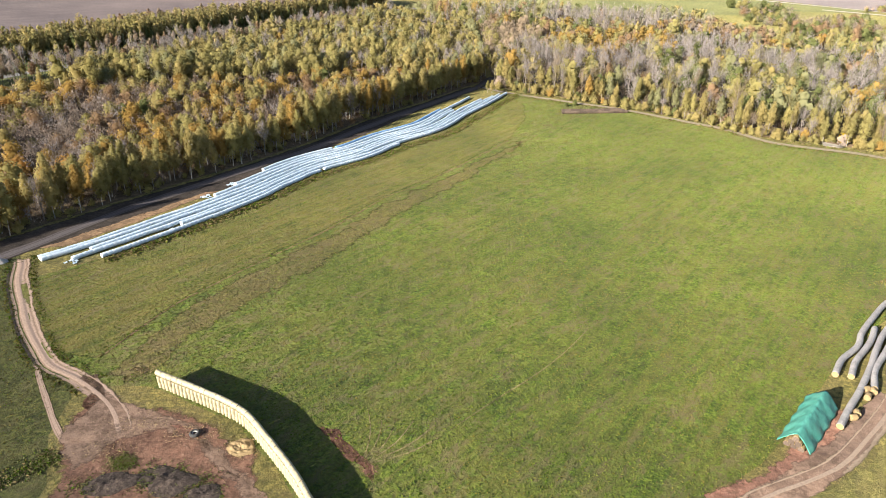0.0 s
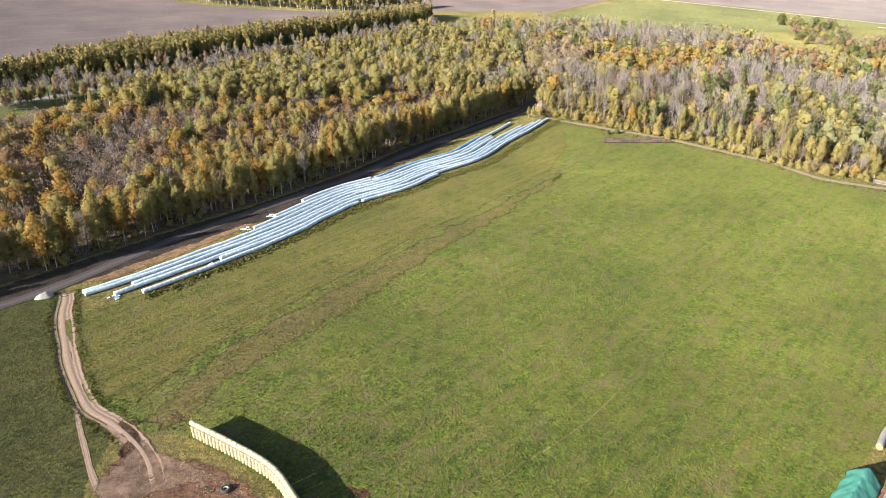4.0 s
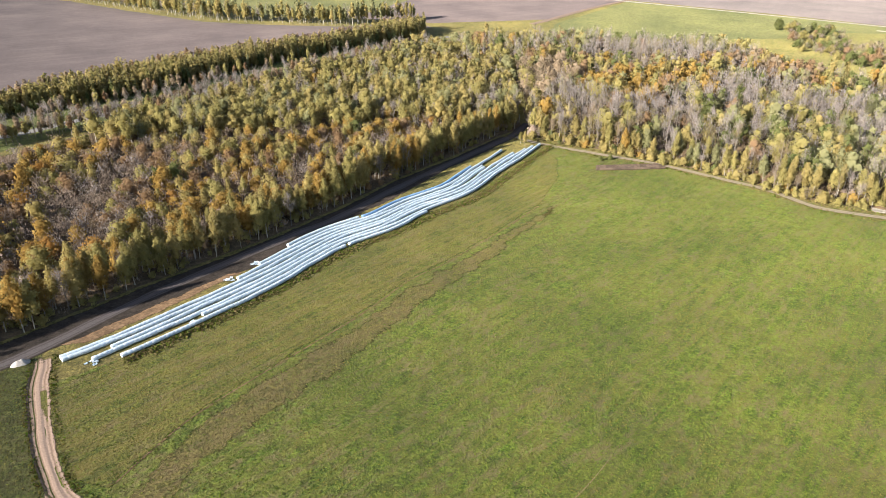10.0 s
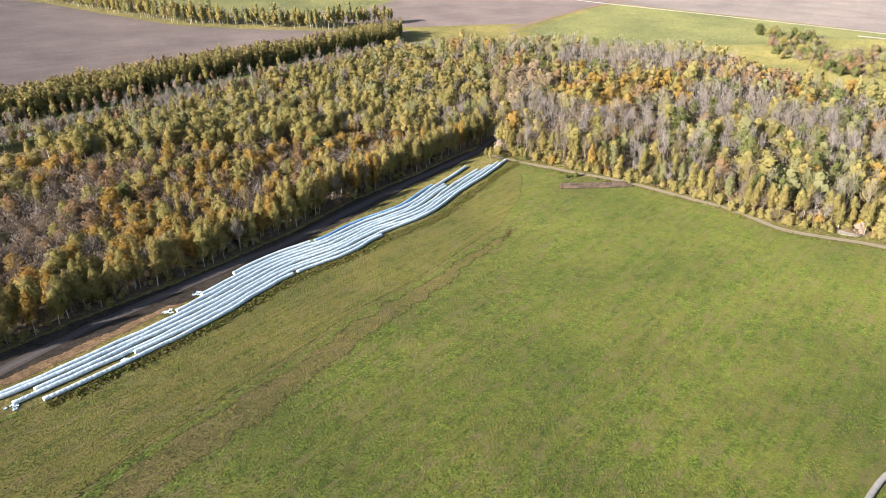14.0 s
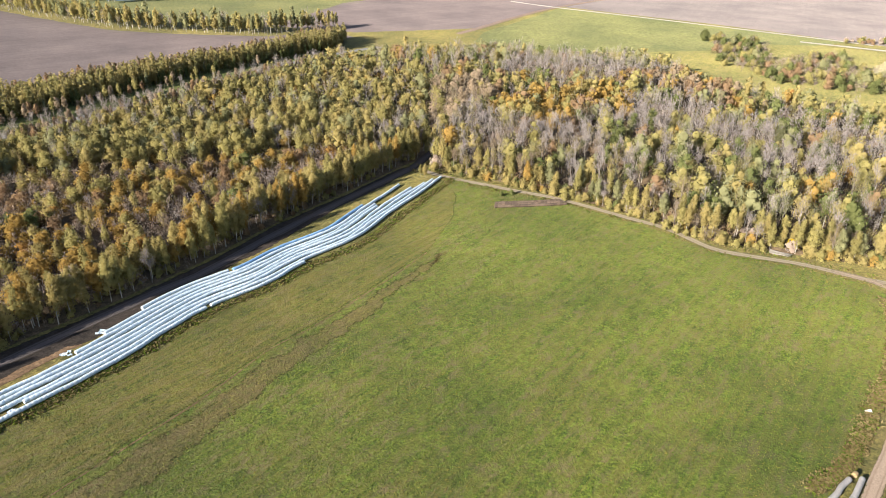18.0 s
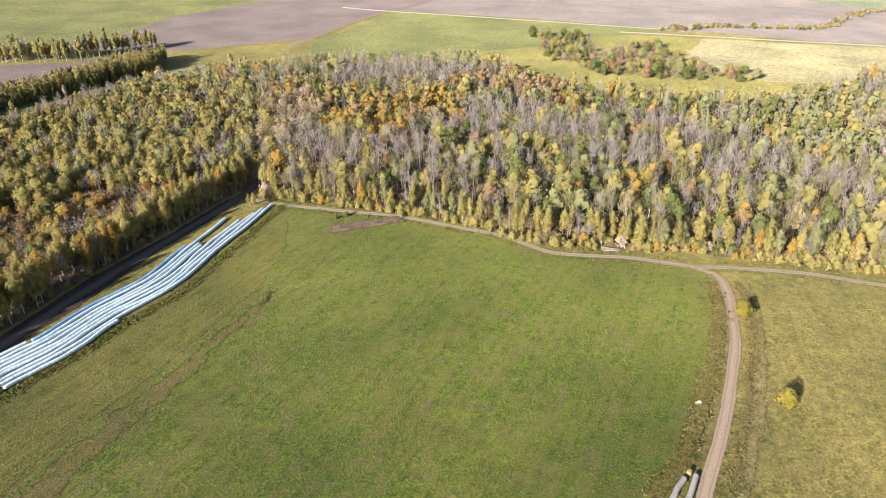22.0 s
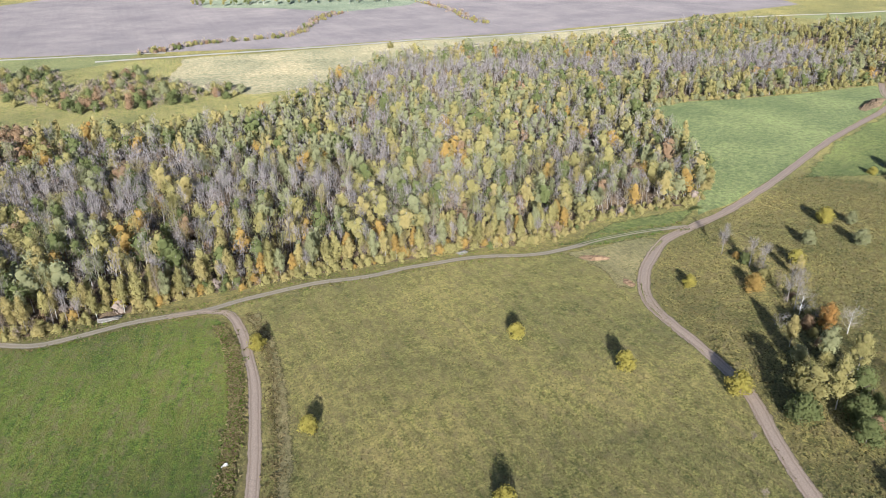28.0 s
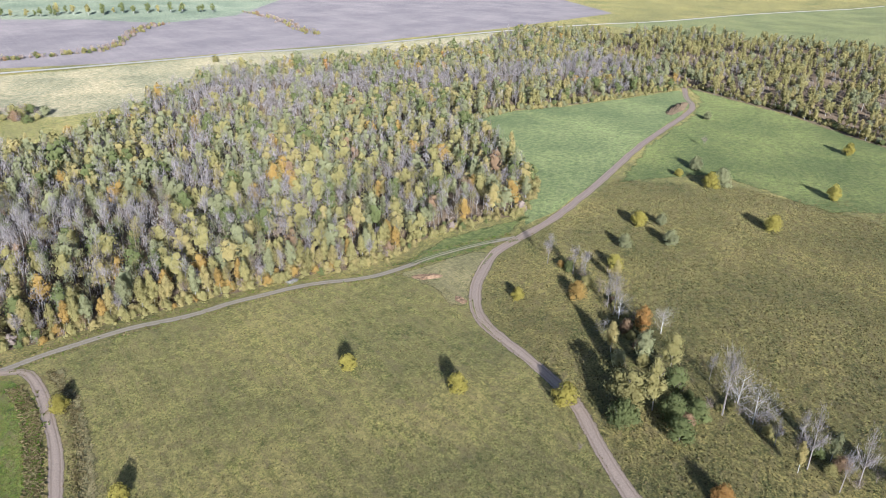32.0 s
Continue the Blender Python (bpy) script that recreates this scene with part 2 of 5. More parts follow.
M["litter"] = soil("forest_floor_litter", (0.053, 0.039, 0.026), (0.105, 0.075, 0.046), (0.180, 0.132, 0.072), 0, 0, 0.6, 0.8)
M["yard"] = soil("reddish_yard_soil", (0.067, 0.033, 0.021), (0.134, 0.075, 0.052), (0.207, 0.130, 0.090), 0, 0, 0.35, 0.8)
M["bare"] = soil("bare_brown_soil", (0.085, 0.052, 0.030), (0.16, 0.105, 0.062), (0.24, 0.17, 0.10), 54, 0.5, 0.35)
# near-black: true of the track rut, but holds the trees' shade on the verge
M["black"] = soil("dark_soil_and_verge_shade", (0.019, 0.014, 0.012), (0.036, 0.029, 0.024), (0.061, 0.049, 0.042), 54, 0.4, 0.4, 0.9)
M["track"] = track_mat("earth_track", (0.265, 0.192, 0.150), (0.215, 0.152, 0.112), (0.140, 0.098, 0.072))
M["paletrack"] = track_mat("pale_earth_track", (0.215, 0.180, 0.132), (0.170, 0.142, 0.090), (0.265, 0.226, 0.178))
M["earthroad"] = track_mat("tan_earth_road", (0.285, 0.216, 0.162), (0.180, 0.138, 0.090), (0.215, 0.158, 0.115))
# tones kept low to hold the shade of the wood's edge
M["lane"] = track_mat("shade_toned_lane", (0.079, 0.069, 0.072), (0.032, 0.026, 0.021), (0.045, 0.038, 0.035))
M["gravel"] = track_mat("pale_gravel_road", (0.442, 0.408, 0.365), (0.289, 0.255, 0.196), (0.425, 0.391, 0.357), False)
M["manure"] = soil("dark_manure", (0.022, 0.016, 0.013), (0.055, 0.042, 0.035), (0.115, 0.088, 0.070), 20, 0.6, 0.5, 1.0)
M["redsoil"] = soil("red_trodden_soil", (0.093, 0.043, 0.029), (0.166, 0.089, 0.064), (0.230, 0.145, 0.106), 0, 0, 0.4, 0.8)
M["asphalt"] = plain("worn_asphalt", (0.14, 0.135, 0.13), (0.22, 0.21, 0.2), 0.5)
M["white_film"] = plain("white_bale_film", (0.33, 0.42, 0.50), (0.58, 0.64, 0.69), 0.9, 0.5, 0.35, 0.05, 0.12)
M["blue_film"] = plain("blue_bale_film", (0.08, 0.19, 0.38), (0.26, 0.40, 0.58), 0.6, 0.6, 0.25, 0.04, 0.12)
M["grey_film"] = plain("grey_bale_net", (0.22, 0.205, 0.20), (0.34, 0.32, 0.305), 3.0, 0.7, 0.6, 0.06, 0.15)
M["cream_film"] = plain("cream_bale_film", (0.24, 0.205, 0.13), (0.37, 0.325, 0.22), 2.2, 0.5, 0.4, 0.06, 0.12)
M["straw"] = plain("straw", (0.17, 0.115, 0.055), (0.33, 0.245, 0.13), 6.0, 0.9, 0.8, 0.08, 0.12)
M["old_straw"] = plain("weathered_brown_straw", (0.050, 0.036, 0.028), (0.155, 0.115, 0.088), 5.0, 0.95, 0.8, 0.08, 0.35)
M["tarp"] = plain("green_tarpaulin", (0.045, 0.20, 0.155), (0.095, 0.29, 0.235), 0.8, 0.45, 0.6, 0.15)
M["rubber"] = plain("black_rubber", (0.02, 0.02, 0.02), (0.05, 0.05, 0.05), 4, 0.7)
M["log"] = plain("weathered_log_bark", (0.10, 0.088, 0.076), (0.24, 0.22, 0.195), 2.5, 0.9, 0.6, 0.05, 0.3)
M["stone"] = plain("pale_stone", (0.35, 0.33, 0.30), (0.55, 0.53, 0.49), 2.0)
M["white_bark"] = plain("white_birch_bark", (0.22, 0.20, 0.17), (0.50, 0.47, 0.42), 1.3, 0.9)
M["pale_bark"] = plain("pale_grey_bark", (0.16, 0.145, 0.13), (0.34, 0.31, 0.28), 1.3, 0.9)
M["grey_bark"] = plain("grey_bark", (0.11, 0.095, 0.08), (0.22, 0.19, 0.165), 1.5, 0.9)
M["twig"] = leaf_mat("bare_grey_twigs", (0.221, 0.193, 0.179), (0.316, 0.276, 0.256), (0.405, 0.354, 0.328), 0.5)
M["scrub"] = leaf_mat("brown_scrub_twigs", (0.193, 0.152, 0.123), (0.275, 0.217, 0.177), (0.352, 0.277, 0.226), 0.45)
M["yellow"] = leaf_mat("yellow_birch_leaves", (0.214, 0.177, 0.073), (0.345, 0.285, 0.118), (0.448, 0.370, 0.153), 0.8)
M["bright"] = leaf_mat("bright_yellow_leaves", (0.280, 0.200, 0.016), (0.376, 0.280, 0.024), (0.464, 0.368, 0.056))
M["ochre"] = leaf_mat("ochre_yellow_leaves", (0.170, 0.142, 0.030), (0.275, 0.232, 0.052), (0.370, 0.320, 0.080), 0.6)
M["olive"] = leaf_mat("olive_leaves", (0.195, 0.171, 0.068), (0.315, 0.276, 0.110), (0.410, 0.359, 0.143), 0.8)
M["green"] = leaf_mat("green_leaves", (0.103, 0.111, 0.043), (0.147, 0.160, 0.061), (0.188, 0.205, 0.078), 0.75)
M["sage"] = leaf_mat("grey_green_leaves", (0.184, 0.180, 0.094), (0.263, 0.258, 0.134), (0.337, 0.329, 0.172), 0.8)
M["gold"] = leaf_mat("golden_leaves", (0.201, 0.135, 0.042), (0.335, 0.225, 0.070), (0.436, 0.293, 0.091), 0.75)
M["orange"] = leaf_mat("orange_leaves", (0.239, 0.139, 0.045), (0.341, 0.198, 0.064), (0.437, 0.253, 0.081), 0.75)
M["rust"] = leaf_mat("rusty_brown_leaves", (0.192, 0.129, 0.075), (0.274, 0.184, 0.108), (0.352, 0.235, 0.138), 0.75)
M["peach"] = leaf_mat("pale_brown_leaves", (0.219, 0.172, 0.120), (0.314, 0.245, 0.171), (0.401, 0.314, 0.218), 0.75)
M["weed"] = leaf_mat("dry_weeds", (0.080, 0.062, 0.026), (0.150, 0.118, 0.055), (0.235, 0.190, 0.098), 0.2)
M["pastgrass"] = leaf_mat("dark_pasture_blades", (0.025, 0.023, 0.007), (0.048, 0.041, 0.014), (0.086, 0.065, 0.027), 0.3, 20)
M["drygrass"] = leaf_mat("yellowing_grass_blades", (0.062, 0.062, 0.008), (0.113, 0.101, 0.020), (0.177, 0.149, 0.043), 0.35, 53)
M["browngrass"] = leaf_mat("brownish_grass_blades", (0.037, 0.030, 0.011), (0.070, 0.054, 0.025), (0.112, 0.085, 0.047), 0.3, 53)
M["grass"] = leaf_mat("grass_blades", (0.026, 0.059, 0.005), (0.065, 0.106, 0.010), (0.145, 0.157, 0.032), 0.35, 53)
M["dullgrass"] = leaf_mat("dull_grass_blades", (0.044, 0.038, 0.012), (0.089, 0.069, 0.028), (0.148, 0.108, 0.054), 0.35, 60)


# ---- building helpers ----
def mesh_of(name, bm, mats):
    me = bpy.data.meshes.new(name)
    bm.to_mesh(me)
    bm.free()
    for m in mats if isinstance(mats, (list, tuple)) else [mats]:
        me.materials.append(m)
    return me


def part(name, bm, material, parent, label=""):
    """One mesh object under a thing."""
    ob = new(name, mesh_of(name, bm, material) if isinstance(bm, bmesh.types.BMesh) else bm)
    ob.parent = parent
    if label:
        ob["label"] = label
    return ob


def thing(name, x, y, label, category, group="", turn=0.0, z=None):
    e = new(name)
    e.empty_display_size = 0.3
    e.matrix_world = pose(x, y, gz(x, y) if z is None else z, 0, 0, turn)
    return tagged(e, label, category, group)


faded = {}


def fade(m):
    """The same ground cover, thinning out raggedly towards its rim."""
    if m.name not in faded:
        c = m.copy()
        c.name = m.name + "_thinning"
        nt = c.node_tree
        out = nt.nodes["Material Output"]
        surf = out.inputs["Surface"].links[0].from_socket
        at = nt.nodes.new("ShaderNodeAttribute")
        at.attribute_name = "rim"
        n = noisy(nt, coords(nt), 0.55, 6, 0.75)
        ad = nt.nodes.new("ShaderNodeMath")
        ad.operation = "MULTIPLY_ADD"
        nt.links.new(n, ad.inputs[0])
        ad.inputs[1].default_value = 2.2
        nt.links.new(at.outputs["Fac"], ad.inputs[2])
        mr = nt.nodes.new("ShaderNodeMapRange")
        mr.inputs["From Min"].default_value, mr.inputs["From Max"].default_value = 1.42, 1.72
        nt.links.new(ad.outputs[0], mr.inputs["Value"])
        tr = nt.nodes.new("ShaderNodeBsdfTransparent")
        mx = nt.nodes.new("ShaderNodeMixShader")
        nt.links.new(mr.outputs[0], mx.inputs[0])
        nt.links.new(tr.outputs[0], mx.inputs[1])
        nt.links.new(surf, mx.inputs[2])
        nt.links.new(mx.outputs[0], out.inputs["Surface"])
        faded[m.name] = c
    return faded[m.name]


def sheet(name, outline, material, lift, label, category, amp=0.8, step=4.0, seed=0.0, soft=0.0):
    """A piece of land cover, a ragged outline lying on the slope; soft: the width of its thinning rim."""
    pts = ragged(outline, step, amp, seed)
    me = bpy.data.meshes.new(name)
    from mathutils.geometry import tessellate_polygon
    n = len(pts)
    inner = pts
    if soft:
        area = sum(p.cross(q) for p, q in zip(pts, pts[1:] + pts[:1]))
        sg = 1 if area > 0 else -1
        inner = []
        for i, p in enumerate(pts):
            d = (pts[(i + 2) % n] - pts[i - 2]).normalized()
            inner.append(p + Vector((-d.y, d.x)) * soft * sg)
    tris = tessellate_polygon([[Vector((p.x, p.y, 0)) for p in inner]])
    k = n if soft else 0
    faces = [tuple(i + k for i in (t if (inner[t[1]] - inner[t[0]]).cross(inner[t[2]] - inner[t[0]]) > 0 else t[::-1])) for t in tris]
    verts = pts + inner if soft else pts
    if soft:
        faces += [(i, (i + 1) % n, n + (i + 1) % n, n + i)[::sg] for i in range(n)]
    me.from_pydata([(p.x, p.y, gz(p.x, p.y) + lift) for p in verts], [], faces)
    if soft:
        at = me.attributes.new("rim", "FLOAT", "POINT")
        at.data.foreach_set("value", np.array([0.0] * n + [1.0] * n, np.float32))
    me.materials.append(fade(material) if soft else material)
    return tagged(new(name, me), label, category, kind="structure")


def strip(name, points, width, material, lift, label, category, step=3.0, wander=0.25, dip=0.0, soft=False):
    """A road or track: a band along a curve; UV runs across and along it."""
    c = smooth(points, step)
    bm = bmesh.new()
    uvl = bm.loops.layers.uv.new("UVMap")
    rows, along = [], 0.0
    for i, p in enumerate(c):
        d = (c[min(i + 1, len(c) - 1)] - c[max(i - 1, 0)]).normalized()
        s = Vector((d.y, -d.x))
        if i:
            along += (p - c[i - 1]).length
        w = width * (1 + wander * noise.noise(Vector((p.x * 0.13, p.y * 0.13, 2.0))))
        sh = s * noise.noise(Vector((p.x * 0.07, p.y * 0.07, 9.0))) * 0.5
        row = []
        for k in range(9):
            u = k / 8
            q = p + sh + s * (u - 0.5) * w
            rut = -dip * (math.exp(-((u - 0.32) / 0.08) ** 2) + math.exp(-((u - 0.8) / 0.08) ** 2))
            row.append((bm.verts.new((q.x, q.y, gz(q.x, q.y) + lift + rut)), u, along))
        rows.append(row)
    for a, b in zip(rows, rows[1:]):
        for k in range(8):
            f = bm.faces.new((a[k][0], a[k + 1][0], b[k + 1][0], b[k][0]))
            for lp, q in zip(f.loops, (a[k], a[k + 1], b[k + 1], b[k])):
                lp[uvl].uv = (q[1], q[2])
    me = mesh_of(name, bm, fade(material) if soft else material)
    if soft:
        at = me.attributes.new("rim", "FLOAT", "POINT")
        n = len(rows)
        at.data.foreach_set("value", np.array([min(1.8, 3.0 * min(k, 8 - k) / 4, (min(j, n - 1 - j) + 0.2) / 2) for j in range(n) for k in range(9)], np.float32))
    return tagged(new(name, me), label, category, kind="structure")


# ---- ground and land cover ----
gm = bpy.data.meshes.new("ground")
xs = [-4500, -1500, -600, 0, 600, 1500, 4500]
gm.from_pydata([(x, y, gz(x, y)) for y in xs for x in xs], [], [(j * 7 + i, j * 7 + i + 1, j * 7 + i + 8, j * 7 + i + 7) for j in range(6) for i in range(6)])
gm.materials.append(M["pasture"])
tagged(new("ground", gm), "olive rough pasture sloping gently away", "ground", kind="structure")

LO = [(-93.5, 133.0), (-79.5, 148.5), (-65.1, 167.2), (-51.5, 187.2), (-38.4, 210.5), (-24.5, 225.6), (-14.7, 240.2), (-0.5, 256.5), (9.8, 278.0), (24.4, 306.8), (30.0, 318.5)]
ROAD_R = [(30, 70), (47.7, 79.4), (56.2, 83.4), (65.0, 88.7), (77.3, 99.8), (97, 122), (116.9, 146.5), (124.7, 155.8), (136.0, 170.0), (146.8, 185), (154.0, 195.0), (164.0, 213.6), (170.0, 227.5), (170.3, 233.8), (166.8, 238.6), (160.5, 243.0), (154.0, 246.5)]
ROAD_N = [(15, 331), (24.9, 321.5), (36.4, 315.6), (58.5, 306.0), (75.4, 298.1), (98.6, 282.5), (109.3, 274.7), (121.1, 260.0), (131.4, 254.8), (148.9, 249.1), (166.0, 240.0), (181.9, 235.4), (201.4, 228.0), (218.4, 217.8), (236.0, 210.2), (256.4, 198.0), (269.8, 185.5), (280.7, 179.2), (304.5, 170.5), (325.7, 159.0), (336.7, 151.5)]
ROAD_S = [(180, 30), (195, 52), (207.6, 65.4), (225.8, 81.5), (239.9, 93.6), (250.5, 108.2), (258.5, 122.8), (266.0, 134.4), (277.1, 143.0), (294.3, 149.6), (315.7, 153.4), (336.7, 151.0), (367.3, 146.6), (418.9, 145.0), (504.2, 144.7), (592.1, 138.5), (625, 140), (652, 150), (690, 160)]
FIELD = [(-94, 133), (-79, 148.5), (-65, 167), (-51, 187), (-38, 210), (-24, 225), (-14, 240), (0, 256), (10, 278), (25, 307), (30, 318), (58, 303), (75, 295), (98, 279.5), (108, 271), (120, 257.5), (148, 246), (164, 237), (167, 232), (161, 214), (150, 196), (142, 185), (130, 170), (119, 157), (108, 145), (90, 127), (72, 110), (60, 97), (50, 86), (28, 72), (10, 52), (-14, 48), (-20, 76), (-33, 92), (-50, 101.5), (-59, 101), (-72, 109), (-80, 122), (-90, 137)]
sheet("field", FIELD, M["field"], 0.03, "large green mown hay field", "field", 0.9)
sheet("mown_band", [(-62.8, 108.2), (-57.7, 123.8), (-50.7, 137.0), (-41.9, 150.3), (-29.3, 168.6), (-17.2, 190.4), (-5.3, 205.5), (12.1, 231.6), (24.5, 252.2), (33, 280), (34, 300), (29, 316), (24, 306), (9, 277), (-1, 255), (-15, 239), (-25, 224), (-39, 209), (-52, 186), (-66, 166), (-80, 147), (-92, 134), (-80, 121), (-72, 110)], M["band"], 0.06, "yellowish mown grass band beside the bale rows", "grass", 0.7, seed=3, soft=1.5)
FIELD_LINE = [(-62.8, 108.2), (-57.7, 123.8), (-50.7, 137.0), (-41.9, 150.3), (-29.3, 168.6), (-17.2, 190.4), (-5.3, 205.5), (12.1, 231.6), (24.5, 252.2)]
sheet("thin_turf", [(-60, 104), (-57, 121), (-49.5, 135.5), (-40.7, 149), (-28, 167), (-16, 189), (-4, 204), (13, 230), (27, 251), (31, 250), (20, 229), (5, 203), (-7, 186), (-19, 164), (-30, 145), (-39, 131), (-46, 119), (-50, 106), (-54, 102)], M["brownturf"], 0.055, "brownish thin turf beside the ridge", "grass", 2.0, 2.0, seed=51, soft=2.6)
sheet("meadow", [(166, 236), (182, 233), (218, 215.5), (256, 195), (270, 183), (283, 172), (290, 155), (277, 143.5), (265, 135), (257, 122), (249, 108), (238, 94), (224, 82), (206, 66), (180, 32), (120, 10), (60, 30), (40, 72), (66, 86), (79, 98), (98, 120), (119, 145), (138, 169), (149, 185), (157, 195), (166, 213), (172, 227)], M["meadow"], 0.03, "dull olive meadow with dry patches", "meadow", 0.9, seed=5)
sheet("clearing", [(489, 256), (531, 243), (569, 216), (617, 189), (674, 160), (640, 143), (592, 141), (504, 147), (419, 147), (372, 149), (350, 155), (362, 160), (400, 170), (444, 205)], M["clearing"], 0.03, "bright green pasture clearing", "pasture", 1.5, 6, 7)
sheet("clearing_slope", [(425, 138), (504, 142), (592, 135), (640, 138), (690, 158), (664, 115), (637, 73), (602, 36), (583, 14), (560, -20), (480, -30), (440, 40), (455, 70), (470, 95)], M["slope"], 0.03, "green grass slope with scattered bushes", "pasture", 3, 5, 9, 4.0)
WOOD_L = [(-190, 60), (-150, 105), (-108.5, 154.5), (-101.9, 163.0), (-93.3, 175.5), (-83.5, 189), (-71.9, 203), (-59.5, 220), (-45.6, 241.5), (-29.6, 270), (-9.7, 298.6), (9.1, 327.4), (20, 342), (20, 460), (-20, 520), (-40, 532), (-98, 447), (-138, 376), (-164, 325), (-186, 280), (-310, 125)]
WOOD_M = [(24, 330), (59, 312), (99, 287), (116, 269), (133, 261.5), (151, 256.5), (169, 251), (181, 244.5), (204, 234.5), (237, 216.5), (258.5, 206), (273, 194), (292, 187), (316, 184), (341, 173), (361, 161), (399, 170.5), (443, 206), (491, 256), (531, 246), (569, 219), (617, 192), (676, 163), (720, 190), (875, 380), (745, 375), (648, 410), (558, 455), (505, 478), (417, 461), (352, 425), (302, 411), (246, 433), (208, 455), (183, 505), (161, 545), (113, 545), (51, 555), (-20, 530), (20, 460)]
WOOD_E = [(688, 157), (664, 118.5), (638, 76), (603, 39), (584, 17), (540, -60), (700, -140), (1000, -60), (1000, 236), (875, 380), (720, 190)]
sheet("forest_floor_left", WOOD_L, M["litter"], 0.02, "brown leaf litter under the trees", "forest floor", 1.0, 5, 11)
sheet("forest_floor_main", WOOD_M, M["litter"], 0.025, "brown leaf litter under the bare trees", "forest floor", 1.0, 5, 13)
sheet("forest_floor_east", WOOD_E, M["litter"], 0.015, "brown leaf litter under the far trees", "forest floor", 2.0, 8, 15)
# verge soil with the birches' cast shade painted into its colour
sheet("lane_verge", [(-115, 128), (-104, 140), (-96, 150), (-86, 160), (-75, 175), (-66, 189), (-58, 200), (-48, 220), (-28, 250), (-10, 284), (5, 306), (16, 326), (20, 336), (8, 325), (-10, 296), (-30, 268), (-46, 239), (-60, 218), (-72, 201), (-84, 187), (-94, 173), (-103, 161), (-118, 141)], M["black"], 0.035, "soil beside the forest, coloured dark as in tree shade", "soil", 0.6, 4, 17, 1.2)
sheet("bare_verge", [(-96, 152), (-90, 153), (-80, 166), (-71, 180), (-64, 192), (-68, 191), (-77, 178), (-88, 163)], M["bare"], 0.06, "bare brown soil between lane and bale rows", "soil", 0.6, 3, 19, 1.0)
sheet("ploughed_field_west", [(-900, 0), (-340, 115), (-240, 285), (-222, 345), (-203, 400), (-158, 462), (-101, 530), (-58, 590), (-40, 610), (-60, 630), (-110, 600), (-175, 598), (-226, 603), (-306, 646), (-380, 690), (-900, 900)], M["plough"], 0.03, "brown ploughed field", "field", 1.5, 8, 21)
sheet("pale_field_north", [(-380, 720), (-240, 640), (-120, 650), (-60, 790), (60, 945), (-100, 1200), (-600, 1100)], M["farfield"], 0.03, "far pale green field", "field", 1.5, 8, 23)
sheet("ploughed_field_north", [(-112, 645), (-42, 630), (56, 668), (140, 804), (230, 902), (420, 1180), (120, 1200), (56, 945), (-70, 780)], M["plough"], 0.04, "far brown ploughed field", "field", 1.5, 8, 25)
sheet("green_field_north", [(62, 650), (98, 712), (146, 800), (206, 766), (288, 716), (372, 664), (336, 645), (256, 642), (240, 610), (170, 590), (90, 590), (52, 610)], M["farfield"], 0.035, "bright green far field", "field", 1.5, 8, 27)
sheet("ploughed_field_east", [(146, 812), (210, 776), (284, 734), (374, 672), (484, 593), (588, 549), (720, 480), (756, 474), (890, 424), (1150, 360), (1500, 700), (900, 1300), (420, 1100)], M["plough2"], 0.035, "pale dry ploughed field", "field", 1.5, 8, 29)
sheet("dry_meadow", [(320, 535), (360, 585), (387, 620), (470, 582), (588, 536), (735, 460), (860, 412), (745, 378), (648, 412), (558, 458), (505, 482), (417, 464), (382, 462), (352, 470)], M["dry"], 0.035, "dry straw-coloured grassland", "grassland", 3, 7, 31)
sheet("green_field_far", [(1010, 330), (1114, 280), (1310, 180), (1572, 14), (1500, -300), (1010, -60), (1005, 236)], M["farfield"], 0.035, "far pale green field", "field", 2, 10, 33)

sheet("pond", [(-312, 762), (-302, 797), (-272, 799), (-259, 752), (-283, 740)], M["water"], 0.06, "small blue pond beyond the fields", "pond", 2, 6, 43)
sheet("teal_field_far", [(580, 900), (639, 834), (674, 748), (704, 742), (780, 734), (957, 812), (900, 1100), (690, 1080)], M["teal"], 0.05, "far grey-green field", "field", 2, 10, 45)
# the lane's colour already includes the wood's shade
strip("road_west", [(-140, 100), (-118, 127), (-104.3, 143.2), (-99.9, 149.6), (-95.2, 157.4), (-86.0, 174.0), (-70.5, 196.5), (-58.4, 213.7), (-44.3, 232.6), (-28.6, 259.9), (-9.4, 290.2), (6.6, 315.1), (16, 330), (24, 350)], 4.2, M["lane"], 0.08, "earth lane with the forest's shade in its dark colour", "road")
TRACK_W = [(-97, 147), (-94.9, 143.5), (-91.5, 135.8), (-82.7, 122.4), (-75.9, 112.8), (-70.6, 106.7), (-64.9, 103.6), (-60.5, 100.6), (-56.2, 96.9), (-53.0, 93.0), (-50.5, 88.5)]
strip("track_west", TRACK_W, 4.2, M["track"], 0.09, "pale rutted earth track", "track", 2.0, 0.3, 0.12, True)
strip("track_west_branch", [(-73.8, 107.4), (-67.0, 97.9), (-62.2, 90.9), (-58, 86)], 1.1, M["track"], 0.07, "faint worn footpath", "track", 2.0, 0.4, 0.0, True)
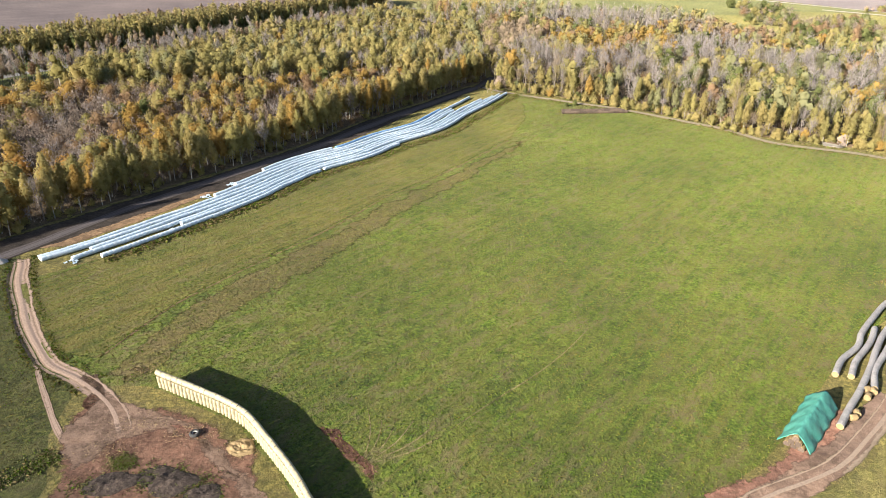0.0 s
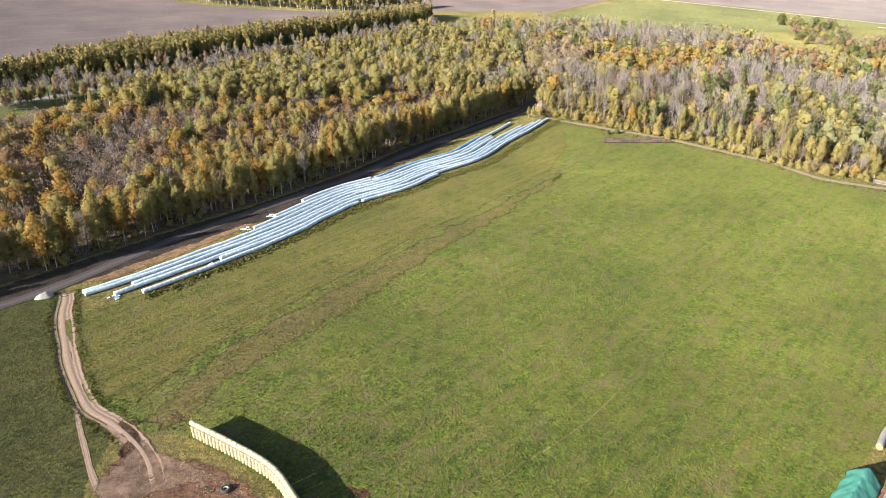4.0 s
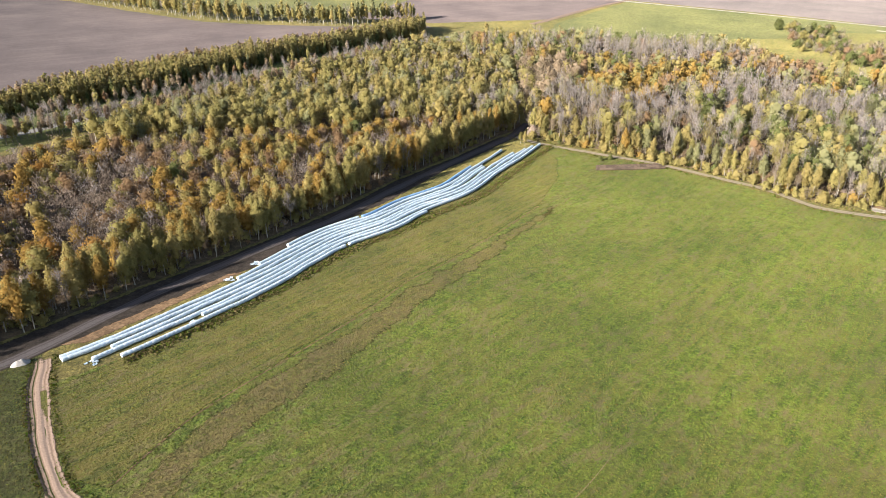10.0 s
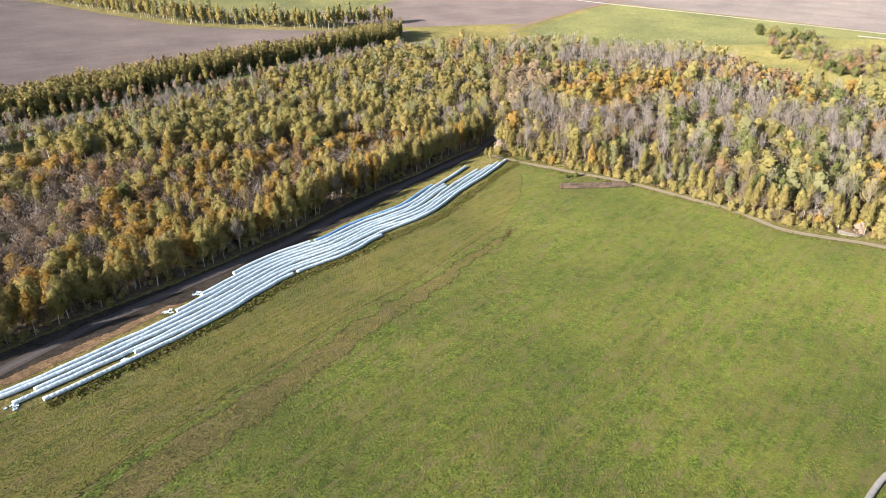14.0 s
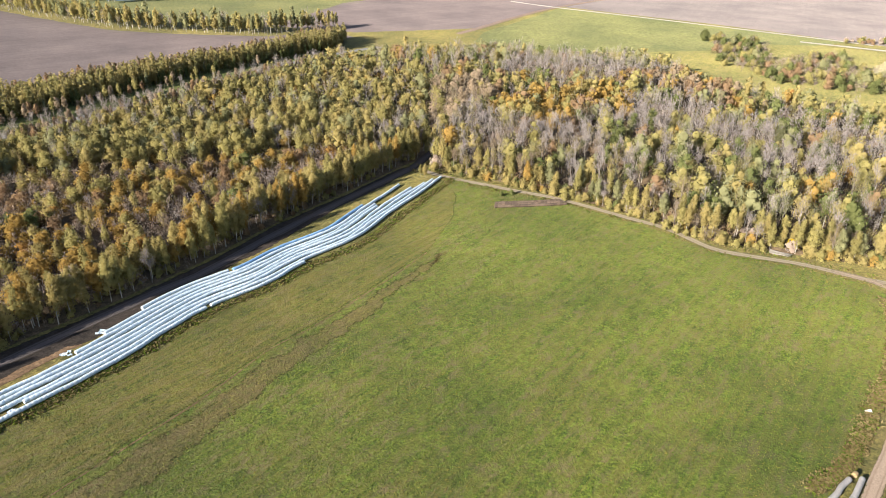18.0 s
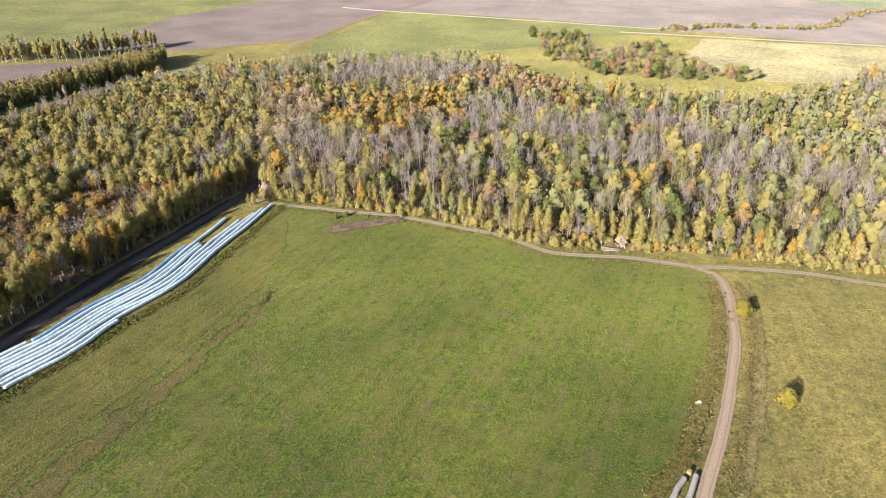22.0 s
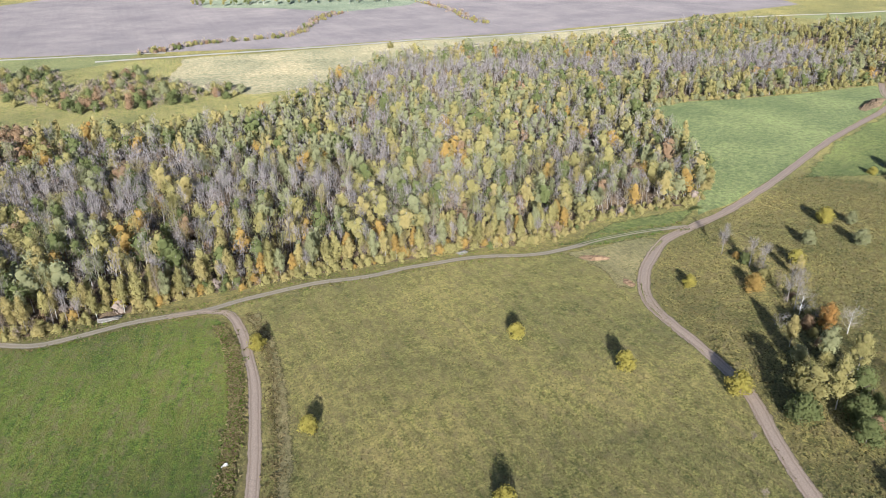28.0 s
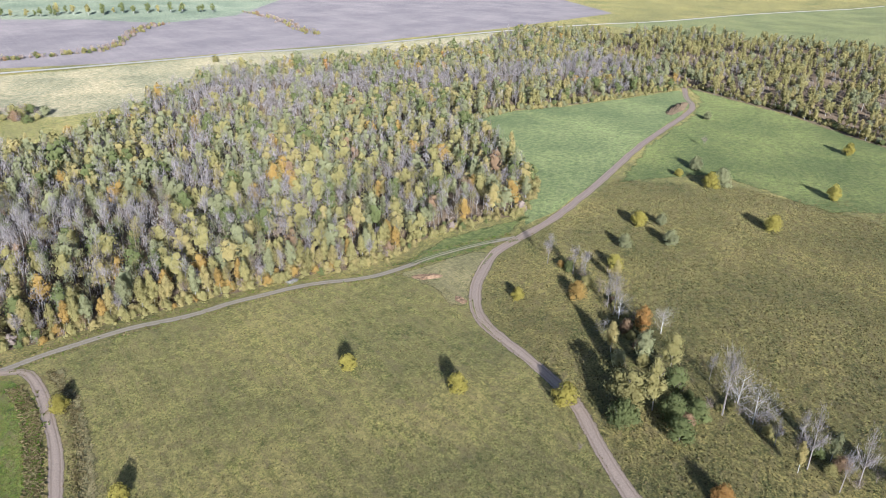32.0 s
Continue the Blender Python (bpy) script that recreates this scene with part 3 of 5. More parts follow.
sheet("west_meadow", [(-99, 150), (-94.9, 143.5), (-91.5, 135.8), (-82.7, 122.4), (-75.9, 112.8), (-70.6, 106.7), (-66, 104), (-62.5, 97), (-61.5, 88), (-57, 78), (-56, 55), (-90, 30), (-150, 20), (-200, 60), (-150, 98), (-118, 130)], M["westturf"], 0.02, "dark green rough grass west of the track", "grass", 0.8, 4, 63)
sheet("yard_track_fan", [(-63, 104.6), (-57.5, 100.4), (-53.1, 97.6), (-46.7, 95.6), (-41.5, 93.2), (-37.5, 90.6), (-34.0, 87.2), (-30.5, 83.0), (-24, 77.0), (-20, 73), (-23, 71), (-29, 76), (-34.5, 81.5), (-39, 86.8), (-45, 89.0), (-49.5, 87.0), (-52, 82.5), (-54.5, 80), (-58.5, 84), (-61.2, 90.5), (-58.8, 93.5), (-58.2, 97.2), (-62.4, 102.2)], M["sand"], 0.075, "pale trodden earth where the track enters the yard", "track", 0.9, 1.2, 61, 2.0)
strip("track_ditch", [(x - 1.7, y - 1.3) for x, y in TRACK_W[1:6]], 0.55, M["black"], 0.10, "dark wheel rut along the track's edge", "rut", 2.0, 0.5, 0.0, True)
strip("field_ridge", FIELD_LINE, 0.5, M["bare"], 0.07, "narrow dark furrow across the field", "furrow", 2.0, 0.6, 0.0, True)
# faint wheel marks that spread out over the field from the end of the wall
for end, w in [((0.4, 91.0), 0.35), ((0.2, 94.7), 0.35), ((-4.0, 95.6), 0.28), ((-7.4, 95.3), 0.28), ((-10.0, 97.2), 0.25), ((-12.9, 99.1), 0.25)]:
    mid = ((end[0] - 12.0) / 2 + 0.8, (end[1] + 83.5) / 2 - 0.6)
    strip("wheel_mark", [(-12.0, 83.5), mid, end], w, M["drystrip"], 0.065, "faint pale wheel mark in the grass", "wheel mark", 2.0, 0.5, 0.0, True)
strip("wheel_mark", [(0.4, 91.0), (9.1, 100.3), (21.1, 112.6), (31.0, 127.0)], 0.35, M["drystrip"], 0.065, "faint pale wheel mark in the grass", "wheel mark", 2.0, 0.5, 0.0, True)
sheet("worn_turf_patch", [(-20, 93), (-17, 92), (-14, 88.5), (-10.5, 85.5), (-8.5, 82.0), (-9.5, 79.5), (-12.5, 81.5), (-15.5, 86.0), (-19, 91)], M["redsoil"], 0.05, "reddish worn soil where wheels turned by the wall", "soil", 1.0, 1.5, 77, 2.4)
sheet("trodden_road_soil", [(30, 66), (41.9, 77.4), (49.4, 83.0), (57.2, 88.6), (65.5, 94.6), (72.3, 100.6), (80.3, 107.6), (81.5, 104.5), (76.0, 97.4), (70.4, 90.9), (62.8, 84.4), (55.0, 79.0), (38, 66)], M["sand"], 0.07, "pale trodden earth along the road", "soil", 0.7, 2.0, 79, 1.4)
strip("road_east", ROAD_R, 3.9, M["earthroad"], 0.08, "pale two-rut earth road", "road", 3, 0.15, 0.08, True)
strip("road_north", ROAD_N, 3.2, M["paletrack"], 0.075, "pale two-rut earth road along the forest", "road", 3, 0.15, 0.08, True)
strip("road_south", ROAD_S, 5.2, M["earthroad"], 0.085, "brownish two-rut earth road over the pasture", "road", 3, 0.2, 0.1, True)
strip("gravel_road_north", [(100, 835), (143, 803.5), (206, 768), (284, 722), (372, 668), (390, 655)], 5.5, M["gravel"], 0.08, "far white gravel road", "road", 8, 0.2)
strip("gravel_road_east", [(330, 660), (390, 632), (470, 593), (550, 556), (590, 542), (640, 510), (735, 466), (858, 420), (1000, 350), (1114, 276), (1310, 178), (1572, 13)], 6.5, M["gravel"], 0.09, "far white gravel road", "road", 8, 0.2)
strip("farm_track_north", [(40, 640), (58, 668), (99, 738), (143, 803), (230, 902), (330, 1030)], 6.0, M["track"], 0.075, "far grassy farm track", "track", 8, 0.2)
sheet("belt_grass", [(-198, 268), (-184, 300), (-156, 352), (-118, 415), (-80, 470), (-40, 535), (-50, 570), (-126, 474), (-175, 412), (-210, 343), (-228, 300)], M["slope"], 0.03, "grass strip beside the asphalt road", "grass", 1.5, 6, 41)
strip("highway", [(-260, 232), (-196, 309), (-188, 322), (-159, 367), (-114, 443), (-84, 497), (-50, 544), (-18, 577)], 5.5, M["asphalt"], 0.07, "grey asphalt road between tree belts", "road", 8, 0.05)
sheet("yard", [(-60, 99), (-55.8, 97.0), (-48.2, 95.2), (-41.4, 94.6), (-36, 92.0), (-31.5, 89.0), (-28.8, 86.5), (-27.5, 82), (-24, 76), (-18, 68), (-30, 60), (-50, 60), (-55.5, 70), (-57.5, 79.2), (-60.5, 86), (-62.2, 91.5), (-61, 96)], M["yard"], 0.055, "reddish trampled farm yard soil", "yard", 2.2, 1.4, 35, 2.6)
sheet("scrubland_far", [(180, 520), (208, 458), (246, 436), (302, 414), (352, 428), (417, 464), (382, 466), (352, 474), (320, 538), (360, 588), (385, 622), (336, 645), (256, 642), (240, 610), (170, 590), (150, 560)], M["meadow"], 0.03, "rough olive grass between far scrub", "grassland", 3, 7, 73)
sheet("junction_soil", [(280, 179), (287, 173), (300, 168), (313, 162), (316, 153), (293, 151), (272, 143), (268, 148), (277, 160)], M["drystrip"], 0.055, "dry trodden ground where the roads meet", "soil", 1.0, 2.5, 67, 2.0)
sheet("junction_grass", [(283, 182), (300, 180), (318, 178), (340, 168), (362, 157), (340, 156), (318, 158), (300, 166)], M["slope"], 0.045, "green grass between wood and road junction", "grass", 1.5, 3, 69, 3.0)
sheet("dry_verge_east", [(120, 143), (139, 167), (151, 184), (158, 194), (168, 212), (173, 228), (178, 226), (172, 209), (163, 192), (155, 180), (143, 163), (124, 140)], M["drystrip"], 0.05, "dry brownish grass strip beside the road", "grass", 1.0, 3, 71, 2.5)
sheet("yard_road_east", [(26, 66), (45, 76), (54, 81), (64, 88), (72, 100), (66, 106), (60, 95), (50, 86), (38, 80)], M["redsoil"], 0.05, "reddish bare soil beside the stack", "soil", 0.9, 2.5, 37, 2.0)


# ---- trees ----
def facing(tris, nor):
    """Turn every leaf so that its face looks the way its crown does there."""
    g = np.cross(tris[:, 1] - tris[:, 0], tris[:, 2] - tris[:, 0])
    back = (g * nor.mean(1)).sum(1) < 0
    tris[back] = tris[back][:, ::-1]
    nor[back] = nor[back][:, ::-1]
    return tris, nor


def unit(a):
    return a / (np.linalg.norm(a, axis=-1, keepdims=True) + 1e-6)


def flat_normals(q):
    return np.repeat(unit(np.cross(q[:, 1] - q[:, 0], q[:, 2] - q[:, 0]))[:, None], 3, 1)


def loose_mesh(name, faces, mats, slots, normals=None):
    """A mesh of many loose triangles or quads."""
    me = bpy.data.meshes.new(name)
    n, k = faces.shape[:2]
    me.vertices.add(n * k)
    me.vertices.foreach_set("co", np.ascontiguousarray(faces, np.float32).reshape(-1))
    me.loops.add(n * k)
    me.loops.foreach_set("vertex_index", np.arange(n * k, dtype=np.int32))
    me.polygons.add(n)
    me.polygons.foreach_set("loop_start", np.arange(0, n * k, k, dtype=np.int32))
    for s in slots:
        me.materials.append(s)
    me.polygons.foreach_set("material_index", mats)
    me.update(calc_edges=True)
    if normals is not None:
        at = me.attributes.new("custom_normal", "FLOAT_VECTOR", "POINT")
        at.data.foreach_set("vector", np.ascontiguousarray(normals, np.float32).reshape(-1))
        me.update()
    return me


def stick(p0, p1, r0, r1, sides=5):
    """Triangles of a tapered limb."""
    p0, p1 = np.array(p0, float), np.array(p1, float)
    d = p1 - p0
    d /= np.linalg.norm(d) + 1e-9
    a = np.cross(d, [0.3, 1, 0.2])
    a /= np.linalg.norm(a)
    b = np.cross(d, a)
    an = np.linspace(0, 2 * np.pi, sides + 1)
    ring = np.cos(an)[:, None] * a + np.sin(an)[:, None] * b
    lo, hi = p0 + ring * r0, p1 + ring * r1
    return np.concatenate([np.stack([lo[:-1], lo[1:], hi[1:]], 1), np.stack([lo[:-1], hi[1:], hi[:-1]], 1)])


def leaves(rng, centres, nor, size, spread=0.5):
    """Leaf sprays at the centres, turned mostly along the given normals."""
    n = len(centres)
    nor = unit(nor + rng.normal(0, spread, (n, 3)))
    a = unit(np.cross(nor, rng.normal(0, 1, (n, 3))))
    b = np.cross(nor, a)
    s = size * rng.uniform(0.6, 1.35, (n, 1))
    k = rng.uniform(-0.5, 0.5, (n, 1))
    return np.stack([centres - (a + b * 0.7) * s, centres + (a - b * (0.7 + k)) * s, centres + (b + a * k) * s], 1)


GR = (1 + 5 ** 0.5) / 2
ICO_V = unit(np.array([(-1, GR, 0), (1, GR, 0), (-1, -GR, 0), (1, -GR, 0), (0, -1, GR), (0, 1, GR), (0, -1, -GR), (0, 1, -GR), (GR, 0, -1), (GR, 0, 1), (-GR, 0, -1), (-GR, 0, 1)]))
ICO_F = np.array([(a, b, c) for a in range(12) for b in range(a + 1, 12) for c in range(b + 1, 12) if all(abs(np.linalg.norm(ICO_V[i] - ICO_V[j]) - 1.0515) < 0.01 for i, j in ((a, b), (b, c), (a, c)))])


def clump(rng, centre, rx, rz):
    """Facets of one uneven clump of foliage."""
    an = rng.uniform(0, 6.283)
    R = np.array([[np.cos(an), -np.sin(an), 0], [np.sin(an), np.cos(an), 0], [0, 0, 1]])
    V = (ICO_V @ R.T) * rng.uniform(0.74, 1.18, (12, 1)) * np.array([rx, rx, rz]) + centre
    return V[ICO_F]


def outline_at(kind, t):
    """Relative half-width of a crown at the height t, 0 at its base and 1 at its top."""
    if kind == "larch":
        return 1.02 - 0.92 * t
    if kind in ("birch", "alder", "column"):
        return 0.62 + 0.38 * t / 0.32 if t < 0.32 else 1.0 - 0.80 * ((t - 0.32) / 0.68) ** 1.5
    if kind == "bush":
        return math.sqrt(max(0.08, 1 - (max(0.0, t - 0.25) / 0.80) ** 2))
    return math.sqrt(max(0.10, 1 - ((t - 0.45) / 0.62) ** 2))


def clumps_of(rng, kind, h, base, rad, count):
    """Centres and radii of the clumps that make a crown of its kind: a core and bosses over it."""
    slim = kind in ("birch", "column", "alder", "larch")
    mid = base + (h - base) * (0.40 if slim else 0.46)
    core = rad * {"larch": 0.55, "birch": 0.55, "bush": 0.80}.get(kind, 0.72)
    out = [(np.array([0.0, 0.0, mid]), core, (h - base) * (0.42 if slim else 0.40))]
    for i in range(count - 1):
        t = (i + rng.uniform(0.15, 0.85)) / (count - 1)
        an = i * 2.4 + rng.uniform(-0.6, 0.6)
        w = rad * outline_at(kind, t)
        r = min(w * 0.85, rad * rng.uniform(0.36, 0.56) * (8 / count) ** 0.4)
        off = max(0.0, w - r) * rng.uniform(0.65, 1.2)
        z = base + (h - base) * (0.10 + 0.80 * t)
        out.append((np.array([math.cos(an) * off, math.sin(an) * off, z]), r, r * rng.uniform(0.8, 1.15) * (1.35 if slim else 0.95)))
    return out


# height, bare stem, radius
SPEC = {
    "birch": (13.0, 3.0, 2.6), "tall": (12.5, 3.0, 3.9), "round": (6.8, 0.4, 3.2), "bare": (13.0, 4.0, 3.0), "willow": (9.5, 1.6, 5.0),
    "scrub": (4.4, 0.3, 2.5), "larch": (13.5, 1.0, 2.3), "bush": (4.2, 0.1, 2.5), "alder": (11.0, 3.4, 1.9), "column": (12.0, 1.0, 2.3),
}
BARE = ("bare", "scrub", "willow")


def twigs_of(rng, kind, limbs, n, size, h, base, rad):
    """Fine twigs rising from the limbs; each is a sliver that tapers to a point."""
    P, Q = np.array([l[0] for l in limbs]), np.array([l[1] for l in limbs])
    w = np.linalg.norm(Q - P, axis=1)
    k = rng.choice(len(limbs), n, p=w / w.sum())
    P, Q = P[k], Q[k]
    p0 = P + (Q - P) * rng.uniform(0.2, 1.0, (n, 1)) + rng.normal(0, 0.16, (n, 3)) * rad
    d = unit(unit(Q - P) + rng.normal(0, 0.42, (n, 3)) + np.array([0, 0, 0.3 if kind == "willow" else 0.9]))
    p1 = p0 + d * rng.uniform(0.5, 1.5, (n, 1)) * (h / 13.0) ** 0.6
    side = unit(np.cross(d, rng.normal(0, 1, (n, 3)))) * size * rng.uniform(0.5, 1.1, (n, 1))
    tw = np.stack([p0 - side, p0 + side, p1], 1)
    round_ = unit((tw - np.array([0, 0, base + (h - base) * 0.3])) / np.array([rad, rad, (h - base) * 0.6]))
    return facing(tw, unit(round_ + rng.normal(0, 0.35, (n, 1, 3))))


def crown_of(rng, kind, lean, h, base, rad, bosses, count, size):
    """A leafy crown: uneven clumps round a core, with leaf sprays standing off their outer sides."""
    cl = clumps_of(rng, kind, h, base, rad, bosses)
    whole = np.array([0, 0, base + (h - base) * 0.38])
    shape = np.array([rad, rad, (h - base) * 0.55])

    def rounded(q, c):
        return unit(0.55 * unit(q - c) + 0.45 * unit((q - whole) / shape) + np.array([0, 0, 0.12]))

    faces, nors = [], []
    for c, rx, rz in cl:
        f = clump(rng, c, rx * 0.68, rz * 0.68)
        faces.append(f)
        nors.append(unit(rounded(f, c) + rng.normal(0, 0.12, (len(f), 1, 3))))
    C, RX, RZ = np.array([c[0] for c in cl]), np.array([c[1] for c in cl]), np.array([c[2] for c in cl])
    rr = np.stack([RX, RX, RZ], 1)
    m = count * 3
    w = RX * RZ
    k = rng.choice(len(cl), m, p=w / w.sum())
    u = unit(rng.normal(0, 1, (m, 3)) + np.array([0, 0, 0.25]))
    pts = C[k] + u * rr[k] * rng.uniform(0.74, 1.2, (m, 1))
    deep = (np.linalg.norm((pts[:, None] - C[None]) / rr[None], axis=2) < 0.8).sum(1)
    keep = np.argsort(deep + rng.uniform(0, 0.9, m))[:count]
    pts, u, k = pts[keep], u[keep], k[keep]
    card = leaves(rng, pts, u, size, 0.6)
    faces.append(card)
    nors.append(unit(rounded(card, C[k][:, None]) + rng.normal(0, 0.36, (count, 1, 3))))
    q, nr = facing(np.concatenate(faces), np.concatenate(nors))
    q[..., 0] += q[..., 2] / h * lean[0]
    q[..., 1] += q[..., 2] / h * lean[1]
    return q, nr


def tree_proto(kind, seed, detail):
    """Triangles of one tree: its trunk and limbs, its crown, and the crown's normals."""
    rng = np.random.default_rng(seed)
    h, base, rad = SPEC[kind]
    h *= rng.uniform(0.88, 1.12)
    rad *= rng.uniform(0.85, 1.15)
    lean = rng.normal(0, 0.035, 2) * h
    bend = [np.array([0, 0, -0.3]), np.array([lean[0] * 0.3, lean[1] * 0.3, h * 0.4]), np.array([lean[0], lean[1], h * (0.93 if kind != "bush" else 0.6)])]
    r = h * (0.017 if kind == "willow" else 0.0125 if kind == "bare" else 0.0105)
    trunk = [stick(bend[0], bend[1], r, r * 0.75, 4), stick(bend[1], bend[2], r * 0.75, r * 0.15, 4)]

    def on_trunk(t):
        return bend[1] + (bend[2] - bend[1]) * (t - 0.43) / 0.57 if t > 0.43 else bend[0] + (bend[1] - bend[0]) * t / 0.43

    bare = kind in BARE
    limbs = []
    for i in range(12 if bare else 4):
        t = rng.uniform(max(0.12, base / h), 0.9)
        p = on_trunk(t)
        an = i * 2.4 + rng.uniform(-0.5, 0.5)
        L = rad * rng.uniform(0.7, 1.25) * (1.15 - 0.7 * t)
        q = p + np.array([np.cos(an) * L * 0.75, np.sin(an) * L * 0.75, L * rng.uniform(0.8, 1.6) * (0.6 if kind == "willow" else 1.0)])
        limbs.append((p, q))
        trunk.append(stick(p, q, r * 0.45 * (1.1 - 0.6 * t), r * 0.1, 3))
    if bare:
        limbs.append((on_trunk(0.6), bend[2]))
        crown = twigs_of(rng, kind, limbs, detail[0], detail[1], h, base, rad)
    else:
        crown = crown_of(rng, kind, lean, h, base, rad, *detail)
    return np.concatenate(trunk), crown[0], crown[1]


LEAF = ["yellow", "olive", "green", "sage", "gold", "orange", "rust", "peach", "twig", "scrub", "white_bark", "grey_bark", "pale_bark"]
SLOT = {k: i for i, k in enumerate(LEAF)}
protos = {}


def proto(kind, lod, i):
    key = (kind, lod, i)
    if key not in protos:
        if kind in BARE:
            n, w = {0: (800, 0.030), 1: (420, 0.040), 2: (280, 0.058), 3: (110, 0.11)}[lod]
            detail = (n // 2, w * 1.9) if kind == "scrub" else (n, w)
        else:
            nb, n, size = {0: (12, 900, 0.20), 1: (7, 370, 0.275), 2: (6, 240, 0.33), 3: (5, 78, 0.54)}[lod]
            detail = (nb, n, size * {"bush": 0.75, "round": 0.9}.get(kind, 1.0))
        protos[key] = tree_proto(kind, 31 * i + 7 * lod + len(kind) * 101, detail)
    return protos[key]


BARK = {"birch": "white_bark", "tall": "white_bark", "bare": "grey_bark", "willow": "white_bark"}


def wood(name, spots, label, category):
    """Many trees joined in one mesh. spots: x, y, kind, leaf, scale, detail."""
    qs, ms, ns = [], [], []
    rng = np.random.default_rng(len(spots))
    for x, y, kind, leaf, sc, lod in spots:
        t, c, nr = proto(kind, lod, int(rng.integers(0, 6)))
        an = rng.uniform(0, 6.283)
        R = np.array([[np.cos(an), -np.sin(an), 0], [np.sin(an), np.cos(an), 0], [0, 0, 1]])
        turn = R.copy()
        R = R * sc
        R[2, 2] *= rng.uniform(0.88, 1.12)
        o = np.array([x, y, gz(x, y)])
        t = t[:{1: 99, 2: 28, 3: 16}[lod]]
        qs.append(t @ R.T + o)
        ms.append(np.full(len(t), SLOT[BARK.get(kind, "grey_bark")], np.int32))
        qs.append(c @ R.T + o)
        ms.append(np.full(len(c), SLOT[leaf], np.int32))
        ns.append(flat_normals(t) @ turn.T)
        ns.append(nr @ turn.T)
    me = loose_mesh(name, np.concatenate(qs).astype(np.float32), np.concatenate(ms), [M[k] for k in LEAF], np.concatenate(ns))
    return tagged(new(name, me), label, category, kind="stuff")


def scatter(poly, spacing, seed, keep=lambda x, y: True, jitter=0.42):
    rng = np.random.default_rng(seed)
    p = np.array([(q[0], q[1]) for q in poly])
    x0, y0 = p.min(0)
    x1, y1 = p.max(0)
    gx, gy = np.meshgrid(np.arange(x0, x1, spacing), np.arange(y0, y1, spacing))
    gx = gx + (np.arange(gx.shape[0]) % 2)[:, None] * spacing / 2
    px = (gx + rng.uniform(-jitter, jitter, gx.shape) * spacing).ravel()
    py = (gy + rng.uniform(-jitter, jitter, gy.shape) * spacing).ravel()
    ok = inside(px, py, p)
    return [(float(a), float(b)) for a, b in zip(px[ok], py[ok]) if keep(a, b)]


def edge_dist(x, y, line):
    best = 1e9
    for (ax, ay), (bx, by) in zip(line, line[1:]):
        dx, dy = bx - ax, by - ay
        t = max(0.0, min(1.0, ((x - ax) * dx + (y - ay) * dy) / (dx * dx + dy * dy)))
        best = min(best, math.hypot(x - ax - dx * t, y - ay - dy * t))
    return best


def lod_at(x, y):
    d = math.hypot(x - 40, y - 30)
    return 1 if d < 235 else 2 if d < 370 else 3


def patchy(x, y, k, seed):
    return noise.noise(Vector((x * k + seed, y * k - seed, seed * 0.7)))


rnd = random.Random(4)


def pick(table):
    r = rnd.random() * sum(w for _, w in table)
    for v, w in table:
        r -= w
        if r <= 0:
            return v
    return table[-1][0]


EDGE_L = WOOD_L[1:13]
EDGE_M = WOOD_M[:18]
# western wood: low round crowns and dark scrub, taller birches along its edge
WL_POLY = [(-190, 60), (-150, 105), (-108.5, 154.5), (-101.9, 163.0), (-93.3, 175.5), (-83.5, 189), (-71.9, 203), (-59.5, 220), (-45.6, 241.5), (-29.6, 270), (-9.7, 298.6), (9.1, 327.4), (20, 345), (20, 460), (-20, 520), (-40, 530), (-98, 444), (-138, 372), (-163, 322), (-184, 278), (-300, 130)]
BACK_L = [(-40, 530), (-98, 444), (-138, 372), (-163, 322), (-184, 278), (-300, 130)]
spots_l = []
for x, y in scatter(WL_POLY, 4.6, 1):
    d = edge_dist(x, y, EDGE_L)
    back = edge_dist(x, y, BACK_L)
    north = y > 345 + x * 0.35
    if d < 9 or (back < 9 and x < -60):
        continue
    # open scrub towards the lane and the west, closed crowns further in
    open_ = 0.50 + 0.9 * patchy(x, y, 0.028, 3) - 0.0035 * (y - 230) + (0.12 if x < -110 else 0)
    if north:
        kind, leaf = pick([(("column", "olive"), 2), (("column", "yellow"), 1.5), (("tall", "olive"), 3), (("bare", "twig"), 1.6 if x < -15 else 4), (("round", "gold"), 2.5), (("tall", "yellow"), 2.5), (("tall", "sage"), 1)])
        sc = rnd.uniform(0.7, 1.0)
    elif rnd.random() < open_:
        kind, leaf, sc = pick([(("scrub", "scrub"), 4), (("scrub", "twig"), 0.8), (("bush", "rust"), 0.5), (("bush", "olive"), 0.4)]) + (rnd.uniform(0.9, 1.4),)
    else:
        kind, leaf = pick([(("round", "gold"), 5.5), (("round", "yellow"), 3.0), (("round", "olive"), 2.4), (("column", "olive"), 0.8), (("round", "rust"), 1.1), (("round", "orange"), 0.5), (("column", "yellow"), 0.9), (("round", "green"), 0.5)])
        sc = rnd.choice((0.6, 0.8, 0.95, 1.05, 1.2)) * rnd.uniform(0.9, 1.1) * (0.72 if kind == "column" else 1)
    spots_l.append((x, y, kind, leaf, sc, lod_at(x, y)))
for x, y in scatter(WL_POLY, 4.6, 43):
    if y < 345 + x * 0.35:
        spots_l.append((x, y, "scrub", pick([("scrub", 5), ("rust", 0.6), ("twig", 0.8)]), rnd.uniform(0.7, 1.05), 3))
wood("woodland_west", spots_l, "dense autumn wood of low golden and olive crowns", "woodland")

